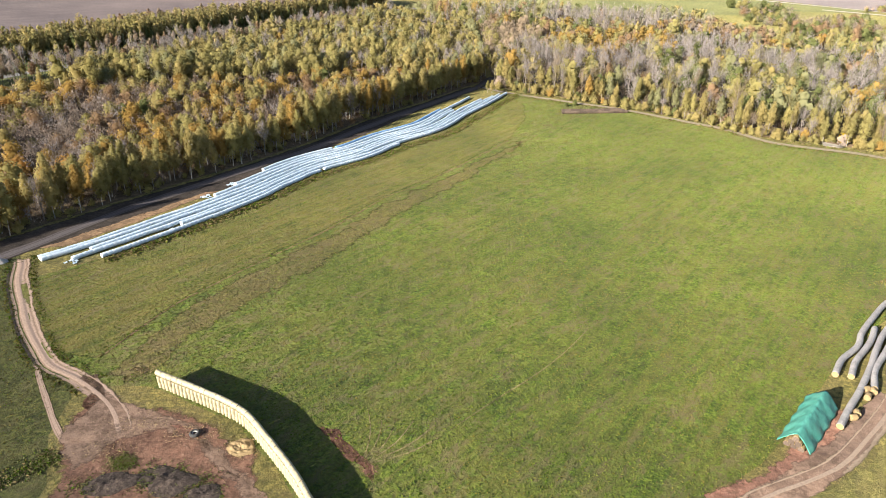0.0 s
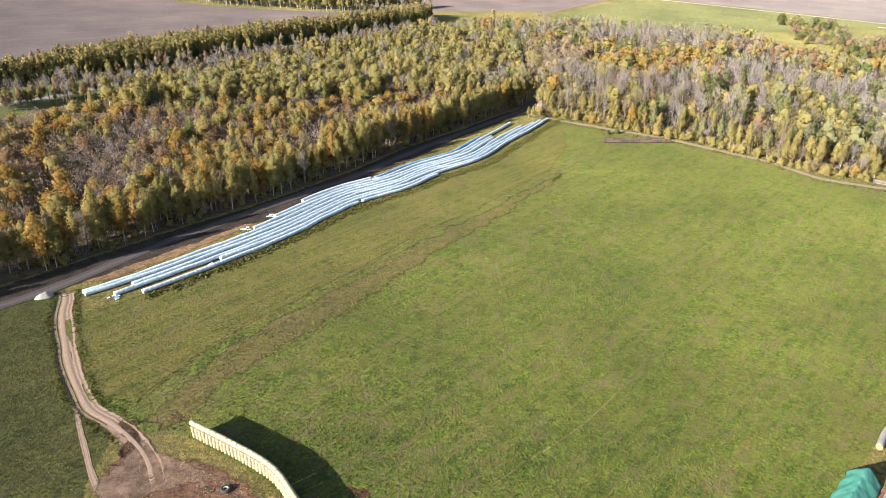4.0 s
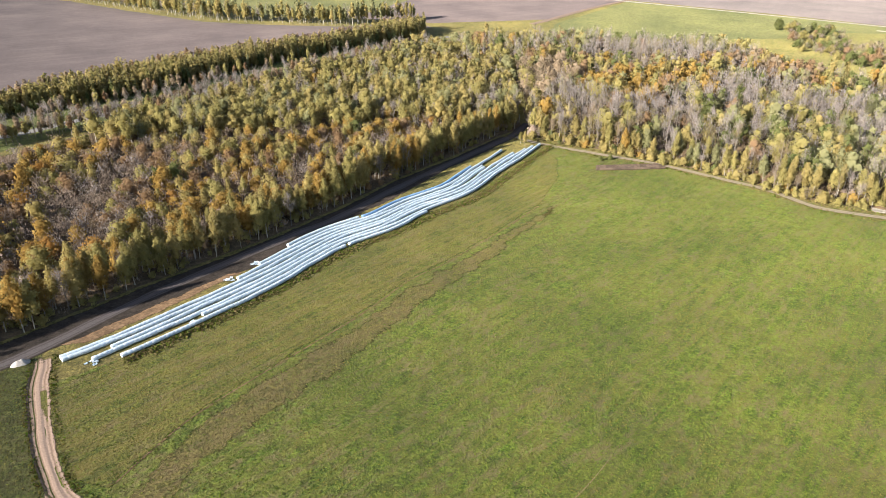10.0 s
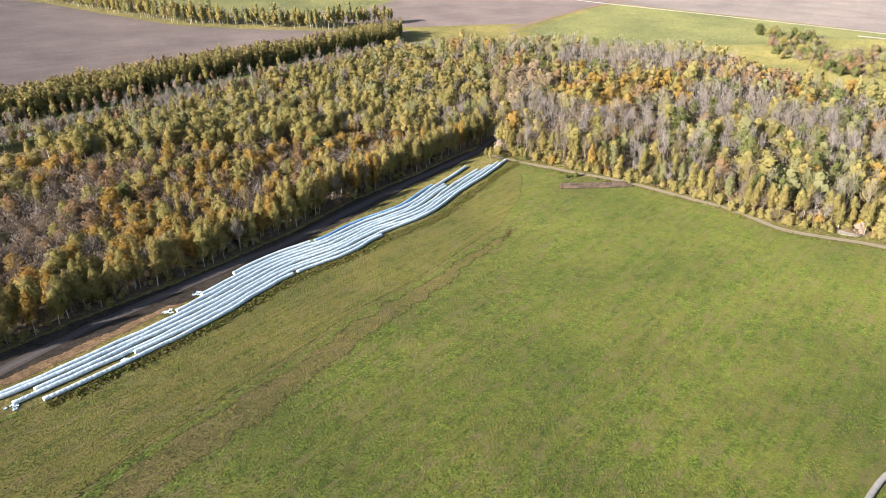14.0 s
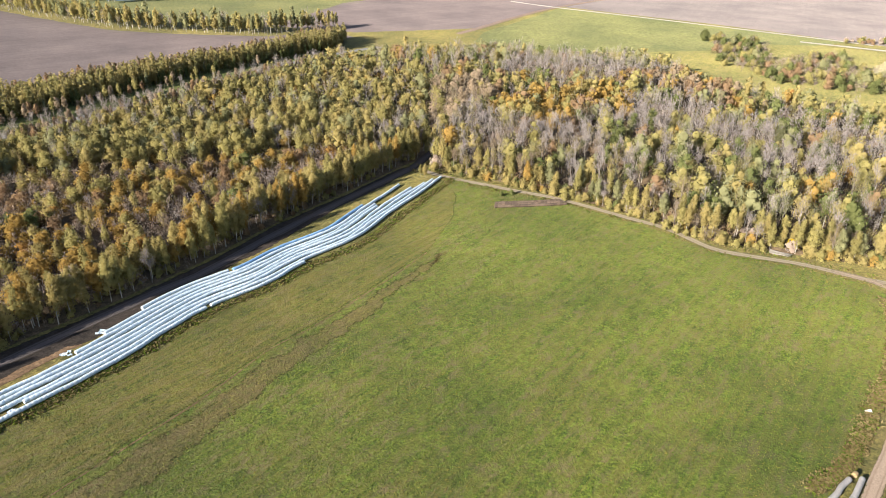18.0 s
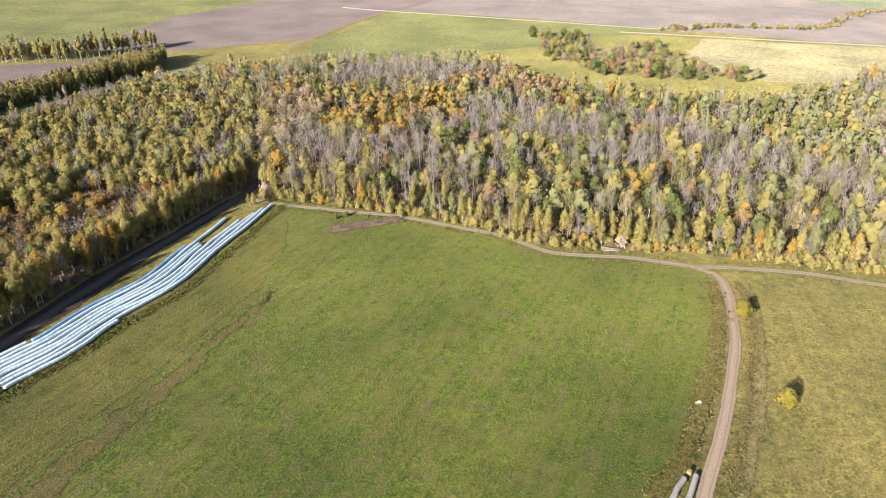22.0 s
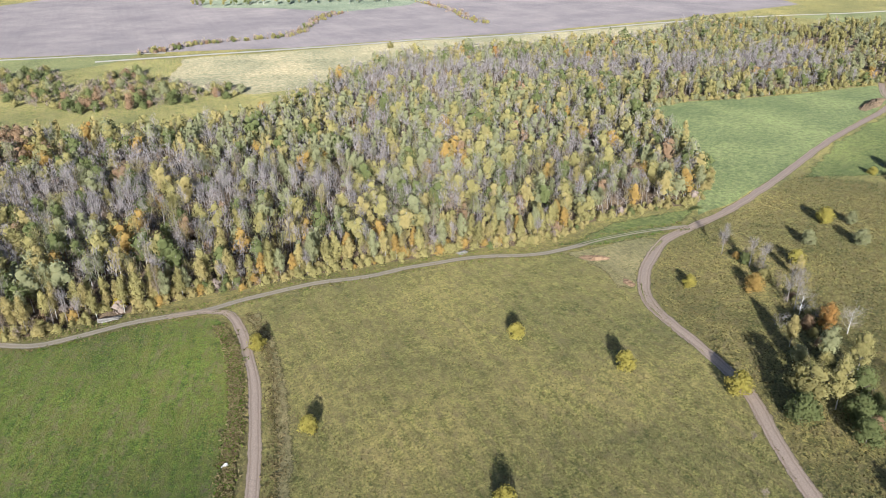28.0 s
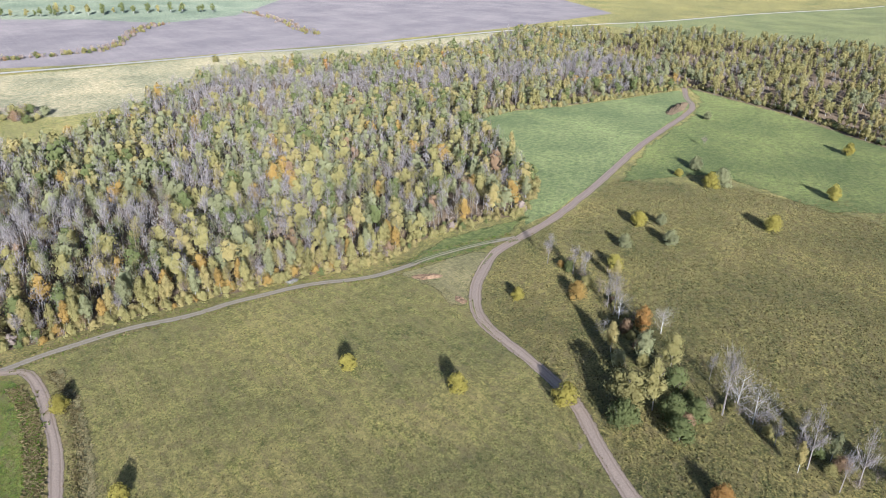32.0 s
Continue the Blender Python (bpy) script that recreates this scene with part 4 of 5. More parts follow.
# main wood: stands of grey bare birches with olive, gold and brown crowns between
GOLD = [(73, 415, 13), (94, 431, 15), (117, 440, 16), (114, 412, 14), (80, 388, 12), (60, 402, 10)]
PEACH = [(4, 386, 18), (18, 410, 20), (41, 438, 22), (50, 418, 16), (28, 380, 12)]
RUST = [(169, 472, 20), (196, 490, 22), (150, 478, 14), (185, 450, 14)]
STAND = [(85, 503, 22), (111, 507, 24), (135, 502, 22), (155, 492, 18), (-22, 431, 16), (-10, 395, 15), (42, 374, 14), (54, 352, 13), (74, 358, 13), (90, 350, 12), (123, 386, 16), (151, 413, 18), (130, 425, 12),
         (217, 309, 13), (234, 305, 14), (252, 288, 14), (256, 268, 10), (219, 374, 16), (225, 342, 13), (169, 371, 17), (448, 419, 26), (492, 388, 26), (530, 361, 28), (559, 330, 26), (402, 412, 22), (430, 360, 18), (640, 262, 34), (590, 300, 26), (693, 235, 36), (180, 330, 14), (110, 320, 12), (330, 345, 14), (300, 300, 12)]


def within(x, y, spots):
    return any(math.hypot(x - a, y - b) < r * (1.15 + 0.5 * patchy(x, y, 0.07, 6.2)) for a, b, r in spots)


spots_m = []
for x, y in scatter(WOOD_M, 5.7, 2):
    d = edge_dist(x, y, EDGE_M)
    if d < 8 and x < 300:
        continue
    r = rnd.random()
    if within(x, y, GOLD) and r < 0.85:
        kind, leaf, sc = "tall", pick([("gold", 6), ("rust", 0.6), ("yellow", 1)]), rnd.uniform(0.75, 0.95)
    elif within(x, y, PEACH) and r < 0.72:
        kind, leaf, sc = pick([("tall", 1), ("bare", 1.4)]), "peach", rnd.uniform(0.85, 1.05)
    elif within(x, y, RUST) and r < 0.6:
        kind, leaf, sc = "tall", pick([("rust", 3), ("peach", 1), ("gold", 1)]), rnd.uniform(0.75, 0.95)
    elif within(x, y, STAND) and r < 0.86:
        kind, leaf, sc = "bare", "twig", rnd.uniform(0.85, 1.12)
    elif r < 0.30:
        kind, leaf, sc = "bare", "twig", rnd.uniform(0.8, 1.1)
    else:
        g = patchy(x, y, 0.03, 1.7)
        east = x > 230
        kind, leaf = pick([(("tall", "olive"), 3.0 + 3 * g), (("birch", "sage"), 2.4 if east else 0.8), (("birch", "yellow"), 1.0 - g), (("tall", "sage"), 2.4 if east else 1.0), (("tall", "green"), 1.5), (("tall", "yellow"), 0.7), (("tall", "gold"), 0.3), (("tall", "orange"), 0.06), (("tall", "rust"), 0.6 if x < 190 else 0.2), (("bare", "peach"), 1.8 if x < 130 else 0.4), (("bare", "sage"), 1.5), (("bare", "yellow"), 1.0), (("bare", "olive"), 1.2)])
        sc = rnd.uniform(0.72, 1.08)
    spots_m.append((x, y, kind, leaf, sc * rnd.uniform(1.0, 1.25), lod_at(x, y)))
for x, y in scatter(WOOD_M, 7.0, 45, lambda a, b: a < 420):
    spots_m.append((x, y, pick([("scrub", 3), ("bush", 1)]), pick([("scrub", 3), ("olive", 1), ("rust", 1)]), rnd.uniform(0.7, 1.2), 3))
wood("woodland_main", spots_m, "mixed autumn wood of bare grey and olive birches", "woodland")

spots_e = []
for x, y in scatter(WOOD_E, 9.2, 3, lambda a, b: patchy(a, b, 0.02, 4.4) < 0.30):
    kind, leaf = pick([(("birch", "olive"), 4), (("tall", "sage"), 2), (("birch", "yellow"), 1), (("bare", "twig"), 1.4), (("tall", "olive"), 2)])
    spots_e.append((x, y, kind, leaf, rnd.uniform(0.8, 1.15), 3))
wood("woodland_east", spots_e, "far birch wood in olive autumn leaf", "woodland")

spots_b = []
for x, y in scatter([(-250, 290), (-205, 338), (-180, 366), (-152, 414), (-122, 466), (-84, 515), (-45, 562), (-45, 600), (-58, 598), (-101, 528), (-158, 460), (-203, 398), (-228, 343), (-258, 300)], 3.1, 5):
    back = edge_dist(x, y, [(-250, 300), (-228, 343), (-203, 398), (-158, 460), (-101, 528), (-58, 598)])
    front = edge_dist(x, y, [(-250, 290), (-205, 338), (-180, 366), (-152, 414), (-122, 466), (-84, 515), (-45, 562)])
    if back < 7:
        kind, leaf = pick([(("alder", "peach"), 3), (("alder", "rust"), 1), (("alder", "olive"), 1)])
    elif front < 2.2:
        # low green row added to stand for the dark shade under the larches
        kind, leaf = pick([(("column", "green"), 3), (("larch", "green"), 2), (("larch", "sage"), 1)])
    else:
        kind, leaf = pick([(("larch", "yellow"), 3), (("larch", "olive"), 4), (("column", "yellow"), 1.5)])
    spots_b.append((x, y, kind, leaf, rnd.uniform(0.85, 1.12) * (0.7 if front < 2.2 else 1), 3))
# slender trees with long bare stems before and behind the road
for x, y in scatter([(-200, 280), (-187, 298), (-163, 316), (-138, 352), (-119, 380), (-96, 424), (-60, 478), (-44, 505), (-52, 515), (-70, 488), (-104, 438), (-126, 394), (-146, 366), (-170, 330), (-196, 306), (-214, 290)], 3.6, 6):
    kind, leaf = pick([(("alder", "peach"), 2.4), (("alder", "rust"), 1), (("bare", "twig"), 1.6), (("alder", "olive"), 1.4)])
    spots_b.append((x, y, kind, leaf, rnd.uniform(0.75, 1.0), 2))
for x, y in scatter([(-195, 330), (-165, 374), (-124, 442), (-90, 494), (-88, 499), (-124, 447), (-168, 378), (-200, 334)], 4.4, 44):
    spots_b.append((x, y, "alder", pick([("peach", 2), ("rust", 1), ("olive", 2)]), rnd.uniform(0.6, 0.9), 3))
wood("tree_belt_west", spots_b, "planted belt of yellow-green larches beside the road", "tree belt")

spots_f = []
for x, y in scatter([(-390, 700), (-306, 652), (-226, 610), (-174, 606), (-103, 606), (-62, 634), (-50, 622), (-60, 648), (-110, 622), (-170, 622), (-220, 628), (-300, 668), (-380, 720)], 4.6, 7):
    kind, leaf = pick([(("birch", "yellow"), 2), (("birch", "olive"), 3), (("birch", "sage"), 2), (("bare", "twig"), 1.2)])
    spots_f.append((x, y, kind, leaf, rnd.uniform(0.9, 1.3), 3))
for x, y in scatter([(225, 550), (245, 505), (290, 484), (345, 470), (352, 495), (330, 525), (330, 598), (300, 590), (270, 562), (285, 640), (250, 655)], 7.5, 8):
    kind, leaf = pick([(("bush", "rust"), 1), (("bush", "olive"), 3), (("bush", "green"), 3), (("scrub", "scrub"), 5), (("bush", "sage"), 1)])
    spots_f.append((x, y, kind, leaf, rnd.uniform(0.8, 1.7), 2))
for i in range(250):
    t = i / 250
    x, y = 374 + 290 * t + rnd.uniform(-6, 6), 660 + 16 * math.sin(t * 9) - 22 * math.sin(t * 3.1) + 70 * t ** 1.3 + rnd.gauss(0, 4)
    spots_f.append((x, y, pick([("bush", 2), ("scrub", 1)]), pick([("olive", 3), ("rust", 1), ("green", 1), ("scrub", 2)]), rnd.uniform(0.4, 1.1), 3))
for i in range(130):
    t = i / 130
    x, y = 806 - 80 * t + 10 * math.sin(t * 5) + rnd.gauss(0, 4), 742 - 186 * t + rnd.gauss(0, 4)
    spots_f.append((x, y, pick([("bush", 2), ("scrub", 1)]), pick([("olive", 2), ("rust", 1), ("scrub", 2)]), rnd.uniform(0.4, 1.0), 3))
for i in range(40):
    an = i * 0.7
    spots_f.append((-286 + math.cos(an) * rnd.uniform(34, 46), 770 + math.sin(an) * rnd.uniform(34, 46), "tall", pick([("olive", 2), ("green", 2), ("yellow", 1)]), rnd.uniform(0.8, 1.2), 3))
for i in range(30):
    spots_f.append((580 + i * 7 + rnd.uniform(-4, 4), 925 - i * 5 + rnd.uniform(-12, 12), "tall", pick([("olive", 2), ("green", 2)]), rnd.uniform(0.7, 1.2), 3))
wood("scrub_far", spots_f, "far shelter belts and scattered scrub", "scrub")


# single trees that the camera passes nearest
def crown_mesh(kind, leaf, i):
    t, c, nr = proto(kind, 0, i)
    bark = BARK.get(kind, "grey_bark")
    tm = loose_mesh("trunk", t.astype(np.float32), np.zeros(len(t), np.int32), [M[bark]])
    cm = loose_mesh("crown", c.astype(np.float32), np.zeros(len(c), np.int32), [M[leaf]], nr)
    return tm, cm


tree_meshes = {}
WORD = {"ochre": "olive-yellow", "yellow": "yellow", "olive": "olive-green", "green": "dark green", "sage": "grey-green", "gold": "golden", "orange": "orange", "rust": "rusty brown", "peach": "pale brown", "twig": "bare grey", "bright": "bright yellow", "scrub": "bare brown"}


def tree(name, x, y, kind, leaf, sc, label, category="tree", group=""):
    i = rnd.randrange(5)
    key = (kind, leaf, i)
    if key not in tree_meshes:
        tree_meshes[key] = crown_mesh(kind, leaf, i)
    e = thing(name, x, y, label, category, group, rnd.uniform(0, 360))
    e.scale = (sc, sc, sc * rnd.uniform(0.9, 1.1))
    for nm, me in zip(("trunk", "crown"), tree_meshes[key]):
        part(nm, me, None, e)
    return e


near_l = [(x, y) for x, y in scatter(WL_POLY, 3.7, 41) if edge_dist(x, y, EDGE_L) < 9]
near_m = [(x, y) for x, y in scatter(WOOD_M, 3.7, 42) if edge_dist(x, y, EDGE_M) < 8 and x < 300]
for x, y in near_l:
    kind, leaf = pick([(("birch", "yellow"), 4), (("birch", "olive"), 3), (("birch", "gold"), 1.2), (("bare", "twig"), 0.9)])
    tree("birch_tree", x, y, kind, leaf, rnd.uniform(0.82, 1.14), "white-trunked birch with %s crown beside the lane" % WORD[leaf], group="birches along the lane")
for x, y in near_m:
    kind, leaf = pick([(("birch", "yellow"), 2.5), (("birch", "sage"), 1.5), (("birch", "olive"), 4), (("birch", "gold"), 0.5), (("bare", "twig"), 1.6 if x > 120 else 4), (("bare", "peach"), 1.2), (("bare", "yellow"), 1.5)])
    tree("birch_tree", x, y, kind, leaf, rnd.uniform(0.72, 1.0), "slender birch with %s crown at the wood's edge" % WORD[leaf], group="birches along the wood's edge")

# undergrowth along the wood's edge and between the birches
spots_u = []
for x, y in scatter([(24, 326), (59, 308.5), (99, 284), (116, 266), (133, 259), (151, 254), (169, 249), (181, 242.5), (204, 232.5), (237, 214.5), (258.5, 203), (273, 191), (292, 183), (292, 190), (262, 212), (238, 224), (204, 241), (170, 258), (134, 268), (118, 274), (100, 293), (60, 319), (26, 337)], 2.7, 9):
    if math.hypot(x - 144, y - 255.5) < 5 or math.hypot(x - 149.4, y - 258.5) < 3.5:
        continue
    kind, leaf = pick([(("bush", "yellow"), 4), (("bush", "gold"), 1), (("bush", "olive"), 3), (("scrub", "scrub"), 1.5), (("bush", "green"), 0.7)])
    spots_u.append((x, y, kind, leaf, rnd.uniform(0.45, 0.95), 2))
for x, y in scatter([(-108, 156), (-93, 177), (-72, 204.5), (-46, 243), (-10, 300), (18, 343), (14, 352), (-16, 306), (-54, 246), (-79, 208), (-101, 178), (-116, 158)], 3.0, 10):
    kind, leaf = pick([(("bush", "olive"), 3), (("scrub", "scrub"), 3), (("bush", "rust"), 1), (("bush", "yellow"), 1)])
    spots_u.append((x, y, kind, leaf, rnd.uniform(0.35, 0.75), 3))
for x, y in scatter([(285, 184), (316, 181), (341, 170), (361, 158), (399, 167.5), (444, 203.5), (492, 254), (488, 259), (438, 210), (396, 175), (362, 166), (344, 178), (318, 189), (290, 192)], 3.0, 14):
    kind, leaf = pick([(("bush", "yellow"), 4), (("bush", "olive"), 4), (("bush", "green"), 1)])
    spots_u.append((x, y, kind, leaf, rnd.uniform(0.4, 0.85), 2))
for x, y in scatter([(489, 253), (531, 243), (569, 216), (617, 189), (676, 160), (690, 157), (666, 115), (640, 73), (604, 36), (584, 14), (592, 12), (612, 32), (648, 70), (674, 112), (698, 160), (680, 170), (620, 198), (572, 225), (533, 251), (491, 262)], 3.6, 47):
    kind, leaf = pick([(("bush", "yellow"), 2), (("bush", "olive"), 4), (("bush", "sage"), 2), (("bush", "green"), 1), (("column", "olive"), 0.7)])
    spots_u.append((x, y, kind, leaf, rnd.uniform(0.6, 1.1), 3))
wood("undergrowth", spots_u, "low yellow and olive bushes under the birches", "undergrowth")


# ---- bales ----
def bale_mesh(name, radius, length, sides, skin, cap, flat=1.0, upright=False, shoulder=0.95):
    bm = bmesh.new()
    prof = [(-0.5, shoulder), (-0.44, 0.5 + 0.5 * shoulder + 0.005), (0.0, 1.0), (0.44, 0.5 + 0.5 * shoulder + 0.005), (0.5, shoulder)]
    rings = []
    for t, r in prof:
        ring = []
        for i in range(sides):
            a = 2 * math.pi * i / sides
            q = (t * length, math.cos(a) * radius * r * flat, math.sin(a) * radius * r)
            ring.append(bm.verts.new((q[2], q[1], q[0]) if upright else q))
        rings.append(ring)
    for a, b in zip(rings, rings[1:]):
        for i in range(sides):
            bm.faces.new((a[i], a[(i + 1) % sides], b[(i + 1) % sides], b[i])).smooth = True
    for ring in (rings[0], rings[-1]):
        bm.faces.new(ring).material_index = 1
    bmesh.ops.recalc_face_normals(bm, faces=bm.faces)
    return mesh_of(name, bm, [skin, cap])


def bale_row(name, mesh, points, length, height, label, category, group, a0=0.0, a1=1e9, side=0.0, wobble=0.10):
    """A row of round bales laid end to end along a curve, offset sideways from it."""
    c = smooth(points, 1.0)
    run, lane, along = [0.0], [], 0.0
    for p, q in zip(c, c[1:]):
        run.append(run[-1] + (q - p).length)
    for i, p in enumerate(c):
        d = (c[min(i + 2, len(c) - 1)] - c[max(i - 2, 0)]).normalized()
        off = side + wobble * (3.0 * noise.noise(Vector((run[i] * 0.045, side, 3.3))) + 1.2 * noise.noise(Vector((run[i] * 0.16, side, 7.7))))
        if a0 <= run[i] <= a1:
            lane.append(p + Vector((-d.y, d.x)) * off)
    made, nxt = None, 0.0
    for p, q in zip(lane, lane[1:]):
        L = (q - p).length
        d = (q - p) / L
        while nxt <= along + L:
            pos = p + d * (nxt - along)
            if made is None:
                made = thing(name, pos.x, pos.y, label, category, group)
                inv = made.matrix_world.inverted()
            b = new("bale", mesh)
            b.parent = made
            b.matrix_basis = inv @ pose(pos.x, pos.y, gz(pos.x, pos.y) + height + rnd.uniform(-0.015, 0.015), rnd.uniform(0, 360), rnd.uniform(-1, 1), math.degrees(math.atan2(d.y, d.x)) + rnd.uniform(-1.5, 1.5))
            nxt += length
        along += L
    return made


WHITE = bale_mesh("bale", 0.57, 1.23, 12, M["white_film"], M["white_film"], shoulder=0.95)
BLUE = bale_mesh("bale", 0.57, 1.23, 12, M["blue_film"], M["blue_film"], shoulder=0.95)
GREY = bale_mesh("bale", 0.64, 1.40, 10, M["grey_film"], M["straw"])
BROWN = bale_mesh("bale", 0.54, 1.22, 10, M["old_straw"], M["old_straw"])
g = "rows of white wrapped bales"
PITCH = 1.72
for k, a0, a1 in [(0, 20.9, 95.6), (0, 97.5, 133.0), (1, 44, 223), (2, 15.9, 219), (3, 21.2, 214), (4, 11, 206), (5, 10.5, 183), (6, 62, 184), (7, 72, 206), (8, 86, 112)]:
    bale_row("wrapped_bale_row", WHITE, LO, 1.22, 0.545, "long row of white film-wrapped round bales on grass", "bale row", g, a0, a1, k * PITCH, 0.24)
bale_row("wrapped_bale_row", BLUE, LO, 1.22, 0.545, "row of blue-tinted film-wrapped round bales on grass", "bale row", g, 113.5, 180, 8 * PITCH, 0.09)
g = "rows of grey net-wrapped bales"
for pts in ([(73.9, 111.2), (77.3, 115.6), (82.9, 120.6), (86.3, 125.6), (92.1, 132.1), (99.0, 139.0), (108.2, 145.4), (111.0, 148.2), (113.8, 150.4)],
            [(76.6, 110.6), (79.8, 115.2), (86.4, 122.4), (90.3, 128.0)],
            [(67.4, 96.1), (71.6, 101.1), (75.9, 106.1), (81.6, 113.4), (85.9, 119.4), (92.1, 127.0), (102.0, 136.4), (111.6, 144.8), (114.4, 147.8), (116.6, 150.4)],
            [(79.0, 107.1), (82.2, 112.6), (87.8, 119.1), (95.5, 128), (103, 134.5)]):
    bale_row("net_wrapped_bale_row", GREY, pts, 1.24, 0.6, "row of grey net-wrapped round bales beside the road", "bale row", g, wobble=0.05)
for x, y, tu in [(77.2, 106.4, 20), (78.2, 105.9, 80), (76.3, 104.2, 50), (71.9, 99.4, 70), (70.6, 98.2, 10), (115.9, 151.9, 40)]:
    e = thing("straw_bale", x, y, "loose straw-coloured round bale on the verge", "bale", "loose bales", tu)
    b = part("bale_body", bale_mesh("bale_body", 0.6, 1.2, 12, M["straw"], M["straw"]), None, e)
    b.location.z = 0.56
g = "rows of weathered brown bales"
for j in range(3):
    bale_row("old_bale_row", BROWN, [(48.6 + j * 0.2, 288.6 + j * 1.75), (60, 290.4 + j * 1.75), (75.5 - j * 0.8, 293.4 + j * 1.75)], 1.30, 0.5, "row of weathered brown round bales near the wood", "bale row", g, wobble=0.04)

# wall of stacked upright bales with bales laid along its top
WALL = [(-48.6, 101.4), (-41.9, 98.1), (-35.8, 94.8), (-31.3, 91.6), (-26.3, 85.6), (-21.7, 79.6), (-19.0, 75.4), (-15.5, 69.0), (-12.5, 62.0)]
UPR = bale_mesh("upright_bale", 0.43, 1.2, 10, M["cream_film"], M["cream_film"], 1.45, True)
TOP = bale_mesh("top_bale", 0.5, 1.24, 10, M["cream_film"], M["cream_film"])
bw = thing("bale_wall", -48.6, 101.4, "curved wall of stacked cream-wrapped bales on grass", "bale stack")
inv = bw.matrix_world.inverted()
c = smooth(WALL, 0.5)
along = nu = nt_ = 0.0
for p, q in zip(c, c[1:]):
    L = (q - p).length
    d = (q - p) / L
    yaw = math.degrees(math.atan2(d.y, d.x))
    while nu <= along + L:
        pos = p + d * (nu - along)
        for lev in range(2):
            b = new("upright_bale", UPR)
            b.parent = bw
            b.matrix_basis = inv @ pose(pos.x + rnd.uniform(-.05, .05), pos.y + rnd.uniform(-.05, .05), gz(pos.x, pos.y) + 0.59 + lev * 1.17, rnd.uniform(-1.5, 1.5), rnd.uniform(-1.5, 1.5), yaw + rnd.uniform(-4, 4))
        nu += 0.84
    while nt_ <= along + L:
        pos = p + d * (nt_ - along)
        b = new("top_bale", TOP)
        b.parent = bw
        b.matrix_basis = inv @ pose(pos.x, pos.y, gz(pos.x, pos.y) + 2.78 + rnd.uniform(-.05, .05), rnd.uniform(0, 360), rnd.uniform(-3, 3), yaw + rnd.uniform(-3, 3))
        nt_ += 1.23
    along += L

# stack under a green tarpaulin
st = thing("covered_stack", 62.2, 96.5, "straw stack under a wrinkled green tarpaulin", "stack", turn=math.degrees(math.atan2(9.8, 8.5)))
bm = bmesh.new()
NU, NV = 22, 36
grid = []
for j in range(NV + 1):
    v = j / NV * 2 - 1
    row = []
    for i in range(NU + 1):
        u = i / NU * 2 - 1
        hgt = 2.9 * (1 - abs(u) ** 1.25) + 0.12
        hgt *= 1 - 0.08 * max(0, v) ** 2 - 0.02 * math.sin(v * 6)
        wr = noise.noise(Vector((u * 2.0, v * 6, 1.0))) * 0.20 + noise.noise(Vector((u * 4.0 + v * 5, v * 26, 4.0))) * 0.20
        row.append(bm.verts.new((v * 7.7 + wr * 0.3 * abs(u), u * (2.75 + 0.12 * math.sin(v * 13 + u)), max(0.06, hgt + wr * (1 - 0.6 * abs(u))))))
    grid.append(row)
for a, b in zip(grid, grid[1:]):
    for i in range(NU):
        bm.faces.new((a[i], b[i], b[i + 1], a[i + 1])).smooth = True
tm = part("tarpaulin", bm, M["tarp"], st, "wrinkled green tarpaulin")
tm.modifiers.new("thick", "SOLIDIFY").thickness = 0.04
for j in range(12):
    for lev, n in ((0, 3), (1, 2), (2, 1)):
        for i in range(n):
            b = new("straw_bale", bale_mesh("straw_bale", 0.55, 1.2, 10, M["straw"], M["old_straw"]))
            b.parent = st
            b.location = (-7.4 + j * 1.32, (i - (n - 1) / 2) * 1.12, 0.52 + lev * 0.78)

# ---- loose things ----
def tube_ring(R, r, n=20, m=8):
    bm = bmesh.new()
    vs = [[bm.verts.new(((R + r * math.cos(b)) * math.cos(a), (R + r * math.cos(b)) * math.sin(a), r * math.sin(b) * 1.2)) for b in [2 * math.pi * k / m for k in range(m)]] for a in [2 * math.pi * k / n for k in range(n)]]
    for i in range(n):
        for k in range(m):
            bm.faces.new((vs[i][k], vs[(i + 1) % n][k], vs[(i + 1) % n][(k + 1) % m], vs[i][(k + 1) % m])).smooth = True
    return bm


e = thing("tractor_tyre", -39.1, 89.3, "old black tractor tyre lying on straw", "tyre", turn=20)
t_ = part("tyre", tube_ring(0.62, 0.26), M["rubber"], e)
t_.location.z = 0.30
t_ = part("inner_ring", tube_ring(0.40, 0.07), M["stone"], e, "pale worn inner ring")
t_.location.z = 0.42


